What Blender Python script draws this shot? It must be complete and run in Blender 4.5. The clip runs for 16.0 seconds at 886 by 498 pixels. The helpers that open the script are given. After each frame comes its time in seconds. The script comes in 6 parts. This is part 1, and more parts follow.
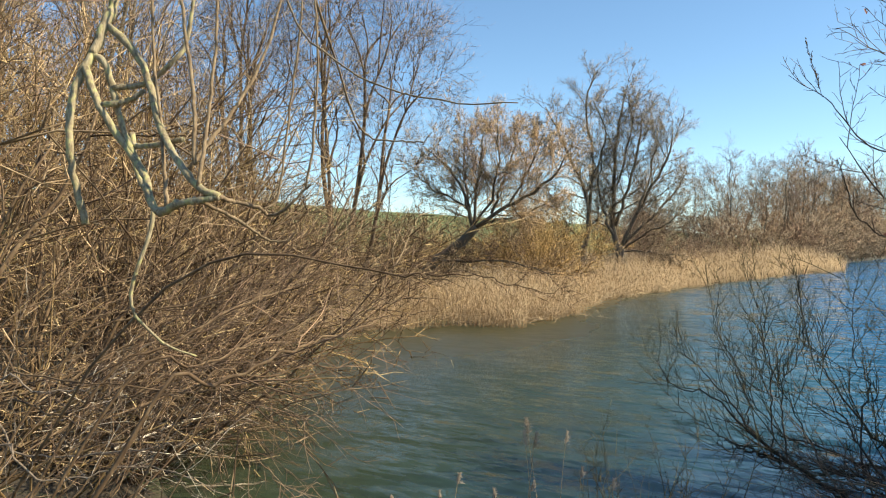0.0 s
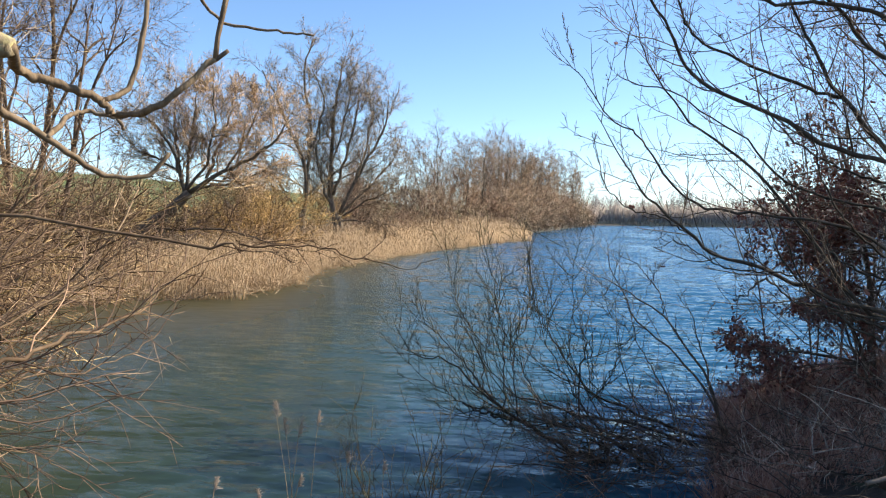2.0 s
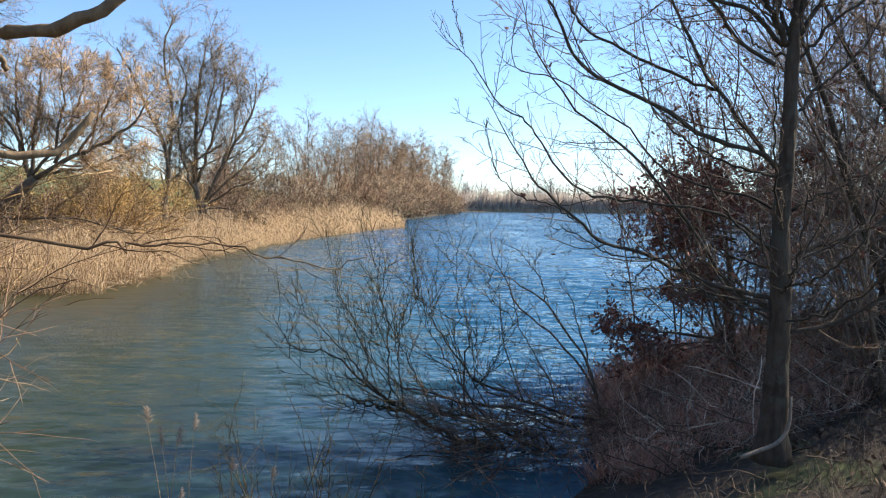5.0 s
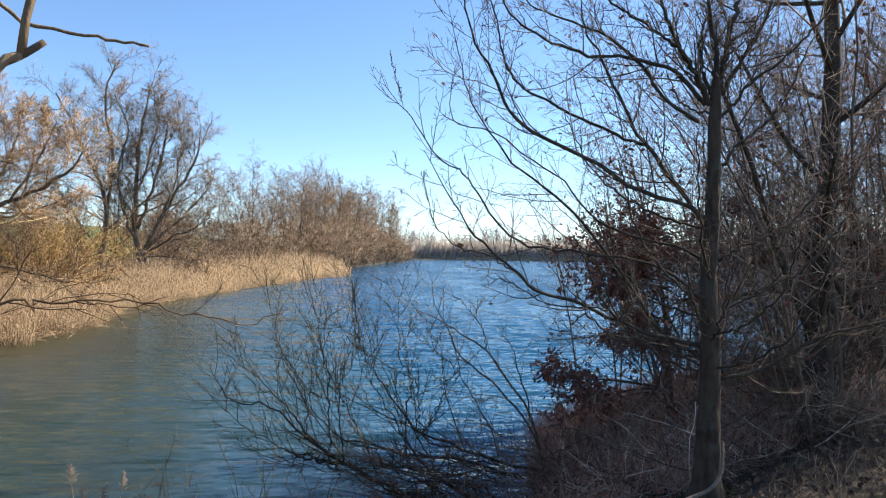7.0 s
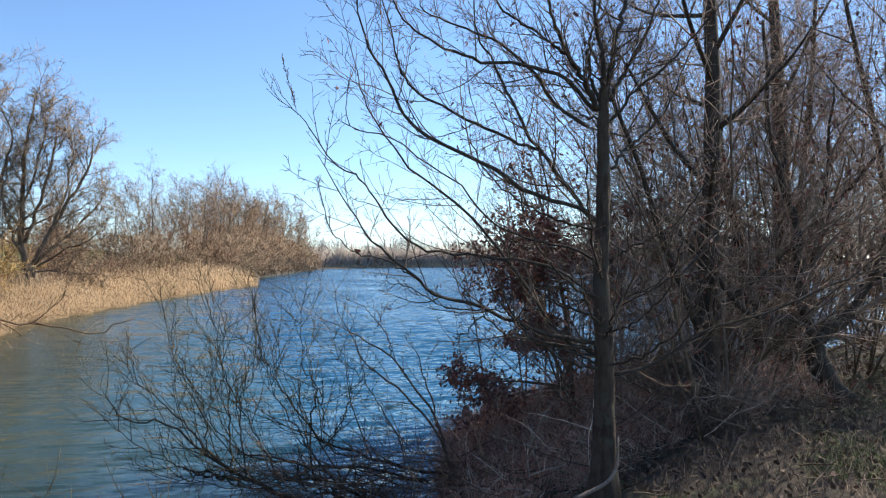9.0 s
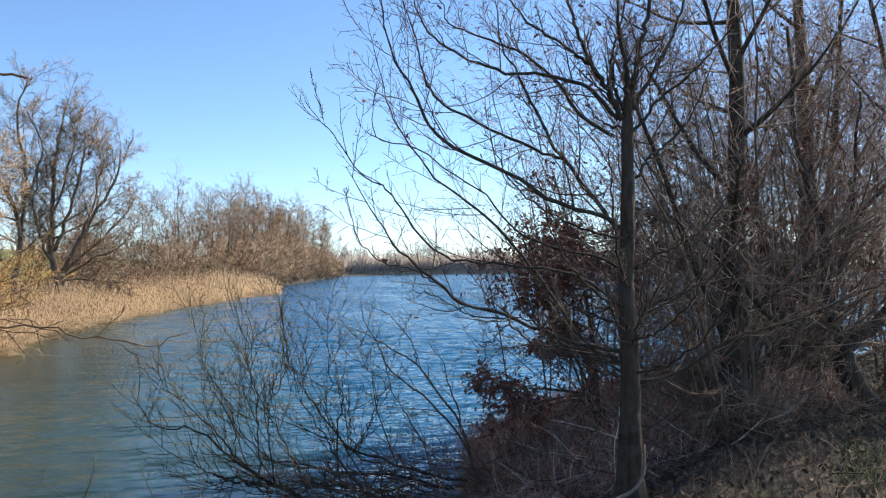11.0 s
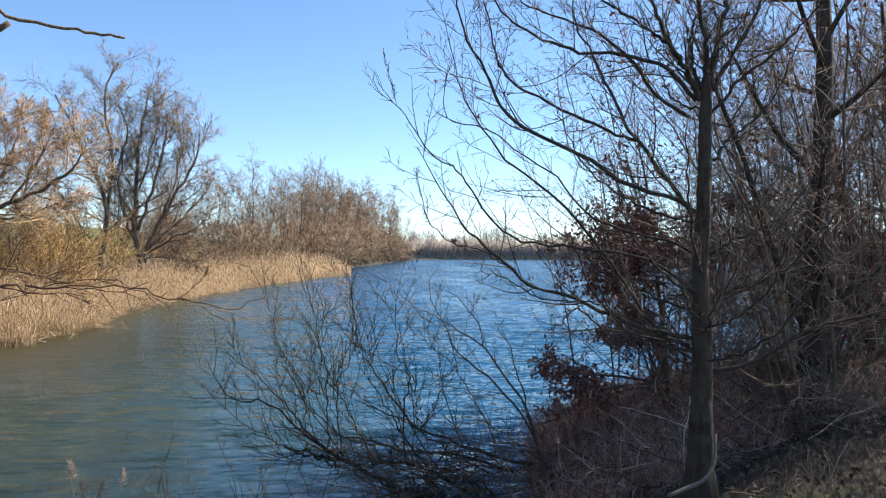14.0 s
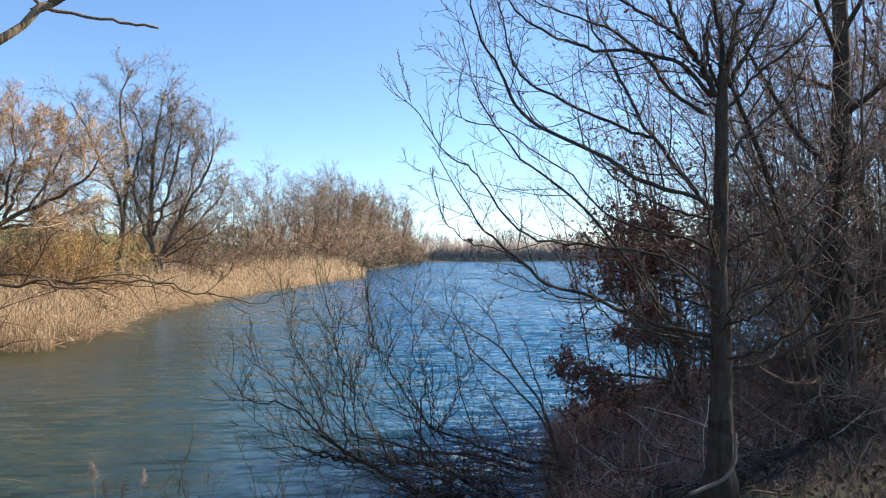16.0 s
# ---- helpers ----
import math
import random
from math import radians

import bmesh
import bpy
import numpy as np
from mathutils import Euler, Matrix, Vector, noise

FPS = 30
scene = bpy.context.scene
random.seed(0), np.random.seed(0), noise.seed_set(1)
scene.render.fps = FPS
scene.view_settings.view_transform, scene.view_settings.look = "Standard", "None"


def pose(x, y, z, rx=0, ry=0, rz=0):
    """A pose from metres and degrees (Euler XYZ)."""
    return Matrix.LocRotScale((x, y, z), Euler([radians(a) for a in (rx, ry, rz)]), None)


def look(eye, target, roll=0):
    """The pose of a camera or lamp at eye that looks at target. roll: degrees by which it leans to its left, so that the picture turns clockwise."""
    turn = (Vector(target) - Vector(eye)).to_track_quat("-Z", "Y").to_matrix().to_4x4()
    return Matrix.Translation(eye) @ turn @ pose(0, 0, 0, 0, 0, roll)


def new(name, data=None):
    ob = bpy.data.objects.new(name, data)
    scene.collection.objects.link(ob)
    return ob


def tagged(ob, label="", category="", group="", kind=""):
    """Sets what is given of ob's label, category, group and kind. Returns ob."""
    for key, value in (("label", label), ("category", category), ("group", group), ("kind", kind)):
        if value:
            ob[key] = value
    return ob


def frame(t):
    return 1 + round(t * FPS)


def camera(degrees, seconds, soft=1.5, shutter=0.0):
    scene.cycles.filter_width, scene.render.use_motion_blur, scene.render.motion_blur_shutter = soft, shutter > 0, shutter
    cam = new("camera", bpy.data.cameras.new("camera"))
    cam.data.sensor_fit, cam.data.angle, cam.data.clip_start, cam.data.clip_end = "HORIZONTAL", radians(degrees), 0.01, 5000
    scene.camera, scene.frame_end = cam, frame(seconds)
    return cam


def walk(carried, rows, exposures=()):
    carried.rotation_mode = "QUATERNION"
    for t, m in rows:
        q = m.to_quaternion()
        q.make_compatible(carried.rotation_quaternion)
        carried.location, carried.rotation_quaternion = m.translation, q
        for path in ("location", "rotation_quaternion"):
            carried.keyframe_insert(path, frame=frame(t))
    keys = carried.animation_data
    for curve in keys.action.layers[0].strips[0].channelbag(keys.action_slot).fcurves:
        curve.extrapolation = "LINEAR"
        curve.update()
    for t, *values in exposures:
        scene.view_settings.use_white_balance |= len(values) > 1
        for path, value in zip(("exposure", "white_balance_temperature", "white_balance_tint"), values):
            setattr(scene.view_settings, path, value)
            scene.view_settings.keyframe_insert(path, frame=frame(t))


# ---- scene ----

# ---- camera and walk ----
EXPOSURE, KELVIN, TINT = 1.06, 5820, 8
PATH = [  # seconds, x, y, z, yaw to the left, pitch up, roll
    (0.0, 0.484, -0.294, 2.251, 33.02, -0.08, 0.08),
    (0.5, 0.323, -0.316, 2.239, 29.26, 1.98, 0.92),
    (1.0, 0.212, -0.254, 2.230, 20.91, -3.09, 1.99),
    (1.5, 0.112, -0.119, 2.231, 20.18, -3.48, -1.50),
    (2.0, 0.077, -0.027, 2.237, 10.70, -2.34, 0.82),
    (2.5, -0.026, 0.044, 2.249, 3.94, -1.27, 1.08),
    (3.0, -0.044, 0.082, 2.257, 3.23, -1.58, 0.91),
    (3.2, -0.049, 0.091, 2.260, 3.58, -1.77, 0.75),
    (5.3, -0.039, 0.122, 2.242, -0.67, -3.27, 0.46),
    (5.5, -0.026, 0.116, 2.261, -1.60, -3.18, 0.34),
    (6.0, -0.007, 0.122, 2.277, -2.44, -0.83, 0.48),
    (6.5, -0.019, 0.106, 2.267, -2.51, -0.42, 0.57),
    (7.0, 0.006, 0.093, 2.257, -3.50, 0.59, 0.66),
    (7.5, 0.046, 0.109, 2.265, -9.23, 1.15, -0.02),
    (8.0, 0.047, 0.113, 2.260, -10.88, 0.93, -0.43),
    (8.2, 0.083, 0.119, 2.249, -10.63, 0.95, -0.72),
    (10.3, 0.072, 0.043, 2.242, -10.36, 1.50, -0.43),
    (10.5, 0.049, 0.062, 2.265, -10.45, 1.51, -1.11),
    (11.0, 0.051, 0.044, 2.258, -8.80, 1.71, -0.86),
    (11.5, 0.050, 0.051, 2.255, -6.02, 1.53, -0.72),
    (12.0, 0.036, 0.026, 2.255, -4.74, 1.45, -0.64),
    (12.5, 0.034, 0.033, 2.256, -3.96, 1.37, -0.63),
    (13.0, 0.024, 0.042, 2.241, -3.68, 1.18, -0.36),
    (13.5, 0.035, 0.034, 2.229, -3.58, 0.99, -0.04),
    (14.0, 0.043, 0.043, 2.235, -3.46, 0.54, 0.25),
    (14.5, 0.057, 0.026, 2.235, -3.25, 0.88, 0.19),
    (15.0, 0.062, 0.019, 2.235, -3.04, 1.26, -0.17),
    (15.5, 0.057, 0.037, 2.234, -2.72, 1.06, -0.56),
    (16.0, 0.026, 0.042, 2.219, -2.40, 0.72, -0.32),
]


def aim(x, y, z, yaw, pitch, roll):
    return pose(x, y, z, 0, 0, yaw) @ pose(0, 0, 0, 90 + pitch) @ pose(0, 0, 0, 0, 0, roll)


cam = camera(62.72, 16.0, 1.2)
walk(cam, [(r[0], aim(*r[1:])) for r in PATH], [(0.0, EXPOSURE - 0.02, KELVIN + 450, TINT - 9), (0.5, EXPOSURE - 0.22, KELVIN - 150, TINT - 8), (1.0, EXPOSURE - 0.15, KELVIN + 100, TINT - 2), (1.5, EXPOSURE - 0.05, KELVIN + 100, TINT), (3.5, EXPOSURE + 0.08, KELVIN + 50, TINT), (5.5, EXPOSURE + 0.12, KELVIN + 200, TINT), (6.2, EXPOSURE, KELVIN + 50, TINT), (16.0, EXPOSURE, KELVIN, TINT)])

# ---- world, sun ----
SUN_EL, SUN_AZ = radians(38), radians(67)  # azimuth clockwise from +y
world = bpy.data.worlds.new("sky")
scene.world = world
world.use_nodes = True
wt = world.node_tree
sky = wt.nodes.new("ShaderNodeTexSky")
sky.sky_type, sky.sun_disc = "NISHITA", False
sky.sun_elevation, sky.sun_rotation = SUN_EL, SUN_AZ
sky.air_density, sky.dust_density, sky.ozone_density = 0.85, 0.0, 2.2
wt.nodes["Background"].inputs["Strength"].default_value = 0.1
wt.links.new(sky.outputs[0], wt.nodes["Background"].inputs["Color"])
sun_data = bpy.data.lights.new("sun", "SUN")
sun_data.energy, sun_data.angle, sun_data.color = 4.6, radians(0.55), (1.0, 0.86, 0.66)
sun = new("sun", sun_data)
SUN_DIR = Vector((math.sin(SUN_AZ) * math.cos(SUN_EL), math.cos(SUN_AZ) * math.cos(SUN_EL), math.sin(SUN_EL)))
sun.matrix_world = look(SUN_DIR * 300, (0, 0, 0))


# ---- materials ----
def material(name):
    m = bpy.data.materials.new(name)
    m.use_nodes = True
    nt = m.node_tree
    return m, nt, nt.nodes["Principled BSDF"]


def node(nt, kind, **values):
    n = nt.nodes.new(kind)
    for key, value in values.items():
        n.inputs[key].default_value = value
    return n


def ramp(nt, fac, stops):
    r = nt.nodes.new("ShaderNodeValToRGB")
    el = r.color_ramp.elements
    while len(el) < len(stops):
        el.new(0.5)
    for e, (p, c) in zip(el, stops):
        e.position, e.color = p, (*c, 1)
    nt.links.new(fac, r.inputs[0])
    return r.outputs[0]


def mix(nt, fac, a, b, mode="MIX"):
    n = nt.nodes.new("ShaderNodeMix")
    n.data_type, n.blend_type = "RGBA", mode
    for sock, v in ((n.inputs[0], fac), (n.inputs[6], a), (n.inputs[7], b)):
        if isinstance(v, (int, float)):
            sock.default_value = v
        elif isinstance(v, tuple):
            sock.default_value = (*v, 1)
        else:
            nt.links.new(v, sock)
    return n.outputs[2]


def coords(nt, scale=(1, 1, 1)):
    tc, mp = nt.nodes.new("ShaderNodeTexCoord"), nt.nodes.new("ShaderNodeMapping")
    mp.inputs["Scale"].default_value = scale
    nt.links.new(tc.outputs["Object"], mp.inputs[0])
    return mp.outputs[0]


def noise_tex(nt, vec, scale, detail=4.0, rough=0.55):
    n = node(nt, "ShaderNodeTexNoise", Scale=scale, Detail=detail, Roughness=rough)
    nt.links.new(vec, n.inputs["Vector"])
    return n.outputs["Fac"]


def bump(nt, bsdf, height, strength, distance):
    b = node(nt, "ShaderNodeBump", Strength=strength, Distance=distance)
    nt.links.new(height, b.inputs["Height"])
    nt.links.new(b.outputs[0], bsdf.inputs["Normal"])


def bark(name, dark, mid, light, grain=60.0, patch=3.0, rough=0.8, lichen=None, relief=0.004, varied=True, tones=((0.24, 0.22, 0.2), (0.78, 0.75, 0.72), (1.2, 1.15, 1.05), (2.1, 2.0, 1.8))):
    """Bark or twig skin: fine grain along the wood, broad patches, each shoot of its own shade."""
    m, nt, b = material(name)
    v = coords(nt, (1, 1, 0.25))
    fine, broad = noise_tex(nt, v, grain), noise_tex(nt, coords(nt), patch, 3)
    geo = nt.nodes.new("ShaderNodeNewGeometry")
    c = ramp(nt, fine, [(0.3, dark), (0.5, mid), (0.72, light)])
    c2 = ramp(nt, broad, [(0.35, tuple(0.75 * x for x in mid)), (0.65, light)])
    c = mix(nt, 0.4, c, c2)
    tone = ramp(nt, geo.outputs["Random Per Island"], list(zip((0.0, 0.5, 0.8, 1.0), tones)))
    if varied:
        c = mix(nt, 1.0, c, tone, "MULTIPLY")
    if lichen:
        spots = ramp(nt, noise_tex(nt, coords(nt), patch * 3.1, 5), [(0.5, (0, 0, 0)), (0.62, (1, 1, 1))])
        c = mix(nt, spots, c, lichen)
    nt.links.new(c, b.inputs["Base Color"])
    b.inputs["Roughness"].default_value, b.inputs["Specular IOR Level"].default_value = rough, 0.2
    bump(nt, b, fine, 0.5, relief)
    return m


# Tones set far apart: sunlit stems and shadowed gaps put into the colour.
TANGLE = ((0.16, 0.13, 0.11), (0.5, 0.43, 0.38), (1.1, 1.05, 0.97), (2.6, 2.55, 2.4))
M_GREY = bark("grey_bark", (0.06, 0.05, 0.04), (0.13, 0.11, 0.085), (0.22, 0.19, 0.15), 40)
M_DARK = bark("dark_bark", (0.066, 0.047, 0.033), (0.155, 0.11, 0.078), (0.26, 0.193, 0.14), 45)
M_TRUNK = bark("rough_dark_bark", (0.02, 0.015, 0.011), (0.058, 0.045, 0.033), (0.115, 0.09, 0.067), 34, 5.0, 0.85, None, 0.012, False)
M_BARK = bark("mottled_bark", (0.022, 0.014, 0.009), (0.062, 0.043, 0.03), (0.124, 0.09, 0.063), 26, 4.0, 0.9, (0.08, 0.068, 0.05), 0.03, False)
M_YELLOW = bark("yellow_osier_twigs", (0.18, 0.11, 0.04), (0.37, 0.235, 0.09), (0.5, 0.345, 0.15), 40)
M_PALE = bark("pale_willow_bark", (0.12, 0.088, 0.05), (0.3, 0.235, 0.145), (0.5, 0.43, 0.3), 260, 30.0, 0.75, (0.4, 0.35, 0.16), 0.003)
# Pale bark again, browner: the thin branches' unlit look is put into the colour.
M_BOUGH = bark("shade_browned_willow_bark", (0.085, 0.055, 0.032), (0.21, 0.145, 0.088), (0.38, 0.285, 0.185), 260, 30.0, 0.75, None, 0.003)
M_TWIG = bark("brown_twigs", (0.07, 0.044, 0.026), (0.19, 0.127, 0.078), (0.43, 0.32, 0.205), 50, tones=TANGLE)
M_THICKET = bark("thicket_twigs", (0.07, 0.041, 0.018), (0.235, 0.155, 0.07), (0.56, 0.42, 0.23), 60, tones=TANGLE)
M_DRY = bark("dry_twigs", (0.17, 0.13, 0.1), (0.34, 0.275, 0.22), (0.52, 0.45, 0.375), 70, tones=TANGLE)
M_ORANGE = bark("orange_willow_twigs", (0.24, 0.15, 0.08), (0.45, 0.305, 0.18), (0.58, 0.43, 0.275), 40)
M_RUSSET = bark("russet_twigs", (0.1, 0.06, 0.042), (0.215, 0.138, 0.092), (0.33, 0.225, 0.155), 30)
M_FAR = bark("far_twigs", (0.115, 0.086, 0.062), (0.26, 0.195, 0.137), (0.4, 0.31, 0.22), 8, 0.5)
M_WARM = bark("warm_far_twigs", (0.12, 0.075, 0.045), (0.25, 0.165, 0.1), (0.37, 0.26, 0.165), 8, 0.5)
M_BOLE = bark("willow_bole", (0.065, 0.048, 0.034), (0.155, 0.119, 0.083), (0.28, 0.222, 0.158), 12, 1.5, 0.85, None, 0.02, False)
# Distance haze is put into this pale, even wood colour.
M_DISTANT = bark("haze_tinted_wood", (0.2, 0.178, 0.168), (0.27, 0.242, 0.228), (0.34, 0.306, 0.285), 3, 0.05, varied=False)
# Raised above the wood's colour to offset the shade the scrub stands in.
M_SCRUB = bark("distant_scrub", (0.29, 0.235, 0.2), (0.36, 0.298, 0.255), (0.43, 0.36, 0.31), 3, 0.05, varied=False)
# Shaded-bank twigs: glare that lifts the shade is put into this paler colour.
M_SHADE = bark("shaded_bank_twigs", (0.16, 0.116, 0.088), (0.32, 0.238, 0.183), (0.5, 0.39, 0.305), 50, tones=((0.35, 0.33, 0.3), (0.75, 0.72, 0.7), (1.05, 1.0, 0.95), (1.6, 1.5, 1.4)))
M_OLIVE = bark("olive_shoots", (0.038, 0.031, 0.015), (0.1, 0.081, 0.041), (0.21, 0.175, 0.092), 60)


def blades(name, stops, patch=0.6, rough=0.75):
    """Dead stalks and leaves, each of its own shade, in drifts."""
    m, nt, b = material(name)
    geo = nt.nodes.new("ShaderNodeNewGeometry")
    c = ramp(nt, geo.outputs["Random Per Island"], stops)
    drift = ramp(nt, noise_tex(nt, coords(nt), patch, 3), [(0.3, (0.7, 0.68, 0.66)), (0.7, (1.18, 1.15, 1.1))])
    c = mix(nt, 1.0, c, drift, "MULTIPLY")
    streak = ramp(nt, noise_tex(nt, coords(nt, (1, 1, 0.2)), 35.0, 2), [(0.3, (0.85, 0.85, 0.85)), (0.7, (1.1, 1.1, 1.1))])
    nt.links.new(mix(nt, 1.0, c, streak, "MULTIPLY"), b.inputs["Base Color"])
    b.inputs["Roughness"].default_value = rough
    return m


M_REED = blades("dry_reed", [(0.0, (0.34, 0.23, 0.125)), (0.4, (0.41, 0.285, 0.16)), (0.75, (0.46, 0.33, 0.195)), (1.0, (0.53, 0.395, 0.25))], 0.25)
M_PLUME = blades("reed_plume", [(0.0, (0.3, 0.22, 0.16)), (1.0, (0.52, 0.42, 0.33))], 4.0, 0.9)
# Far fringe: reed colour raised to offset the woods' shade it stands in.
M_FAR_REED = blades("pale_far_reed", [(0.0, (0.52, 0.4, 0.27)), (1.0, (0.66, 0.54, 0.39))], 0.25)
M_BRACKEN = blades("russet_dead_grass", [(0.0, (0.33, 0.15, 0.098)), (0.6, (0.57, 0.305, 0.21)), (1.0, (0.7, 0.48, 0.37))], 1.2)
M_STRAW = blades("grey_straw", [(0.0, (0.075, 0.05, 0.035)), (0.6, (0.165, 0.118, 0.083)), (1.0, (0.36, 0.275, 0.2))], 1.0)
M_LEAF = blades("dead_oak_leaf", [(0.0, (0.12, 0.043, 0.03)), (0.6, (0.26, 0.095, 0.065)), (1.0, (0.42, 0.19, 0.12))], 3.0, 0.8)
M_LITTER = blades("leaf_litter", [(0.0, (0.05, 0.03, 0.02)), (0.6, (0.14, 0.086, 0.052)), (1.0, (0.31, 0.205, 0.13))], 1.5, 0.85)
M_GREENB = blades("green_grass", [(0.0, (0.05, 0.07, 0.015)), (0.6, (0.1, 0.13, 0.03)), (1.0, (0.19, 0.2, 0.07))], 1.0)


def ground_material():
    m, nt, b = material("bank_soil_and_litter")
    v = coords(nt)
    fine, mid = noise_tex(nt, v, 14.0, 8, 0.7), noise_tex(nt, v, 1.1, 5)
    litter = ramp(nt, fine, [(0.28, (0.02, 0.015, 0.01)), (0.5, (0.052, 0.037, 0.023)), (0.62, (0.085, 0.06, 0.037)), (0.75, (0.16, 0.118, 0.074))])
    moss = ramp(nt, fine, [(0.3, (0.035, 0.045, 0.012)), (0.7, (0.11, 0.13, 0.04))])
    near = mix(nt, ramp(nt, mid, [(0.52, (0, 0, 0)), (0.64, (1, 1, 1))]), litter, moss)
    # meadow beyond the reeds
    grass = ramp(nt, noise_tex(nt, v, 2.5, 6, 0.7), [(0.3, (0.06, 0.075, 0.018)), (0.55, (0.1, 0.125, 0.03)), (0.75, (0.17, 0.16, 0.065))])
    sep, cmb = nt.nodes.new("ShaderNodeSeparateXYZ"), node(nt, "ShaderNodeMath")
    nt.links.new(v, sep.inputs[0])
    cmb.operation = "ADD"
    nt.links.new(sep.outputs["Z"], cmb.inputs[0])
    sc = node(nt, "ShaderNodeMath")
    sc.operation = "MULTIPLY"
    sc.inputs[1].default_value = 0.8
    nt.links.new(mid, sc.inputs[0])
    nt.links.new(sc.outputs[0], cmb.inputs[1])
    mask = node(nt, "ShaderNodeMapRange")
    mask.inputs["From Min"].default_value, mask.inputs["From Max"].default_value = 1.7, 2.4
    nt.links.new(cmb.outputs[0], mask.inputs["Value"])
    nt.links.new(mix(nt, mask.outputs[0], near, grass), b.inputs["Base Color"])
    b.inputs["Roughness"].default_value = 0.95
    bump(nt, b, fine, 0.7, 0.05)
    return m


def water_material():
    m, nt, b = material("lake_water")
    tc = nt.nodes.new("ShaderNodeTexCoord")
    sep = nt.nodes.new("ShaderNodeSeparateXYZ")
    nt.links.new(tc.outputs["Object"], sep.inputs[0])
    # silt hangs in the sheltered bay along the reeds: it fades out towards open water
    warp = noise_tex(nt, coords(nt, (1, 0.5, 1)), 0.16, 3)
    edge = node(nt, "ShaderNodeMath")
    edge.operation = "MULTIPLY_ADD"
    edge.inputs[1].default_value, edge.inputs[2].default_value = 9.0, -4.5
    nt.links.new(warp, edge.inputs[0])
    slope = node(nt, "ShaderNodeMath")
    slope.operation = "MULTIPLY_ADD"
    slope.inputs[1].default_value = 0.16
    nt.links.new(sep.outputs["Y"], slope.inputs[0])
    nt.links.new(edge.outputs[0], slope.inputs[2])
    pos = node(nt, "ShaderNodeMath")
    nt.links.new(sep.outputs["X"], pos.inputs[0])
    nt.links.new(slope.outputs[0], pos.inputs[1])
    silt = node(nt, "ShaderNodeMapRange")
    silt.inputs["From Min"].default_value, silt.inputs["From Max"].default_value = -5.5, 3.0
    nt.links.new(pos.outputs[0], silt.inputs["Value"])
    c = ramp(nt, silt.outputs[0], [(0.0, (0.041, 0.041, 0.019)), (0.4, (0.033, 0.047, 0.029)), (0.7, (0.026, 0.075, 0.09)), (1.0, (0.022, 0.092, 0.175))])
    nt.links.new(c, b.inputs["Base Color"])
    b.inputs["IOR"].default_value = 1.333
    # countless tiny ripples blur the mirror in the shallows
    blur = node(nt, "ShaderNodeMapRange")
    blur.inputs["To Min"].default_value, blur.inputs["To Max"].default_value = 0.28, 0.03
    nt.links.new(silt.outputs[0], blur.inputs["Value"])
    nt.links.new(blur.outputs[0], b.inputs["Roughness"])
    # murky shallows show less of the sky
    gloss = node(nt, "ShaderNodeMapRange")
    gloss.inputs["To Min"].default_value, gloss.inputs["To Max"].default_value = 0.3, 0.5
    nt.links.new(silt.outputs[0], gloss.inputs["Value"])
    nt.links.new(gloss.outputs[0], b.inputs["Specular IOR Level"])
    # ripples: slopes of short steep crests on longer swells, broken by gusts, weaker in the lee
    def slopes(vec, scale, amount, detail, lean):
        n = node(nt, "ShaderNodeTexNoise", Scale=scale, Detail=detail, Roughness=0.55)
        nt.links.new(vec, n.inputs["Vector"])
        sub, mul = nt.nodes.new("ShaderNodeVectorMath"), nt.nodes.new("ShaderNodeVectorMath")
        sub.operation, mul.operation = "SUBTRACT", "MULTIPLY"
        sub.inputs[1].default_value, mul.inputs[1].default_value = (0.5, 0.5 + lean, 0.5), amount
        nt.links.new(n.outputs["Color"], sub.inputs[0])
        nt.links.new(sub.outputs[0], mul.inputs[0])
        return mul.outputs[0]

    def vadd(p, q):
        n = nt.nodes.new("ShaderNodeVectorMath")
        nt.links.new(p, n.inputs[0])
        nt.links.new(q, n.inputs[1])
        return n.outputs[0]

    turned = nt.nodes.new("ShaderNodeMapping")
    turned.inputs["Rotation"].default_value = (0, 0, radians(-14))
    turned.inputs["Scale"].default_value = (1.9, 6.5, 1)
    nt.links.new(tc.outputs["Object"], turned.inputs[0])
    long = slopes(turned.outputs[0], 0.2, (0.2, 0.5, 0), 1.0, 0.01)
    swell = slopes(turned.outputs[0], 0.72, (0.35, 1.25, 0), 1.0, 0.025)
    chop = slopes(turned.outputs[0], 1.9, (0.4, 1.1, 0), 2.0, 0.055)
    fine = slopes(turned.outputs[0], 3.6, (0.4, 0.7, 0), 2.0, 0.03)
    gust = ramp(nt, noise_tex(nt, coords(nt, (0.55, 0.22, 1)), 0.25, 3), [(0.36, (0.3, 0.3, 0.3)), (0.62, (1, 1, 1))])
    lee = node(nt, "ShaderNodeMapRange")
    lee.inputs["To Min"].default_value, lee.inputs["To Max"].default_value = 0.085, 1.25
    nt.links.new(silt.outputs[0], lee.inputs["Value"])
    amp = node(nt, "ShaderNodeMath")
    amp.operation = "MULTIPLY"
    nt.links.new(gust, amp.inputs[0])
    nt.links.new(lee.outputs[0], amp.inputs[1])
    sc = nt.nodes.new("ShaderNodeVectorMath")
    sc.operation = "SCALE"
    nt.links.new(vadd(vadd(long, swell), vadd(chop, fine)), sc.inputs[0])
    nt.links.new(amp.outputs[0], sc.inputs["Scale"])
    upright = nt.nodes.new("ShaderNodeCombineXYZ")
    upright.inputs[2].default_value = 1.0
    nrm = nt.nodes.new("ShaderNodeVectorMath")
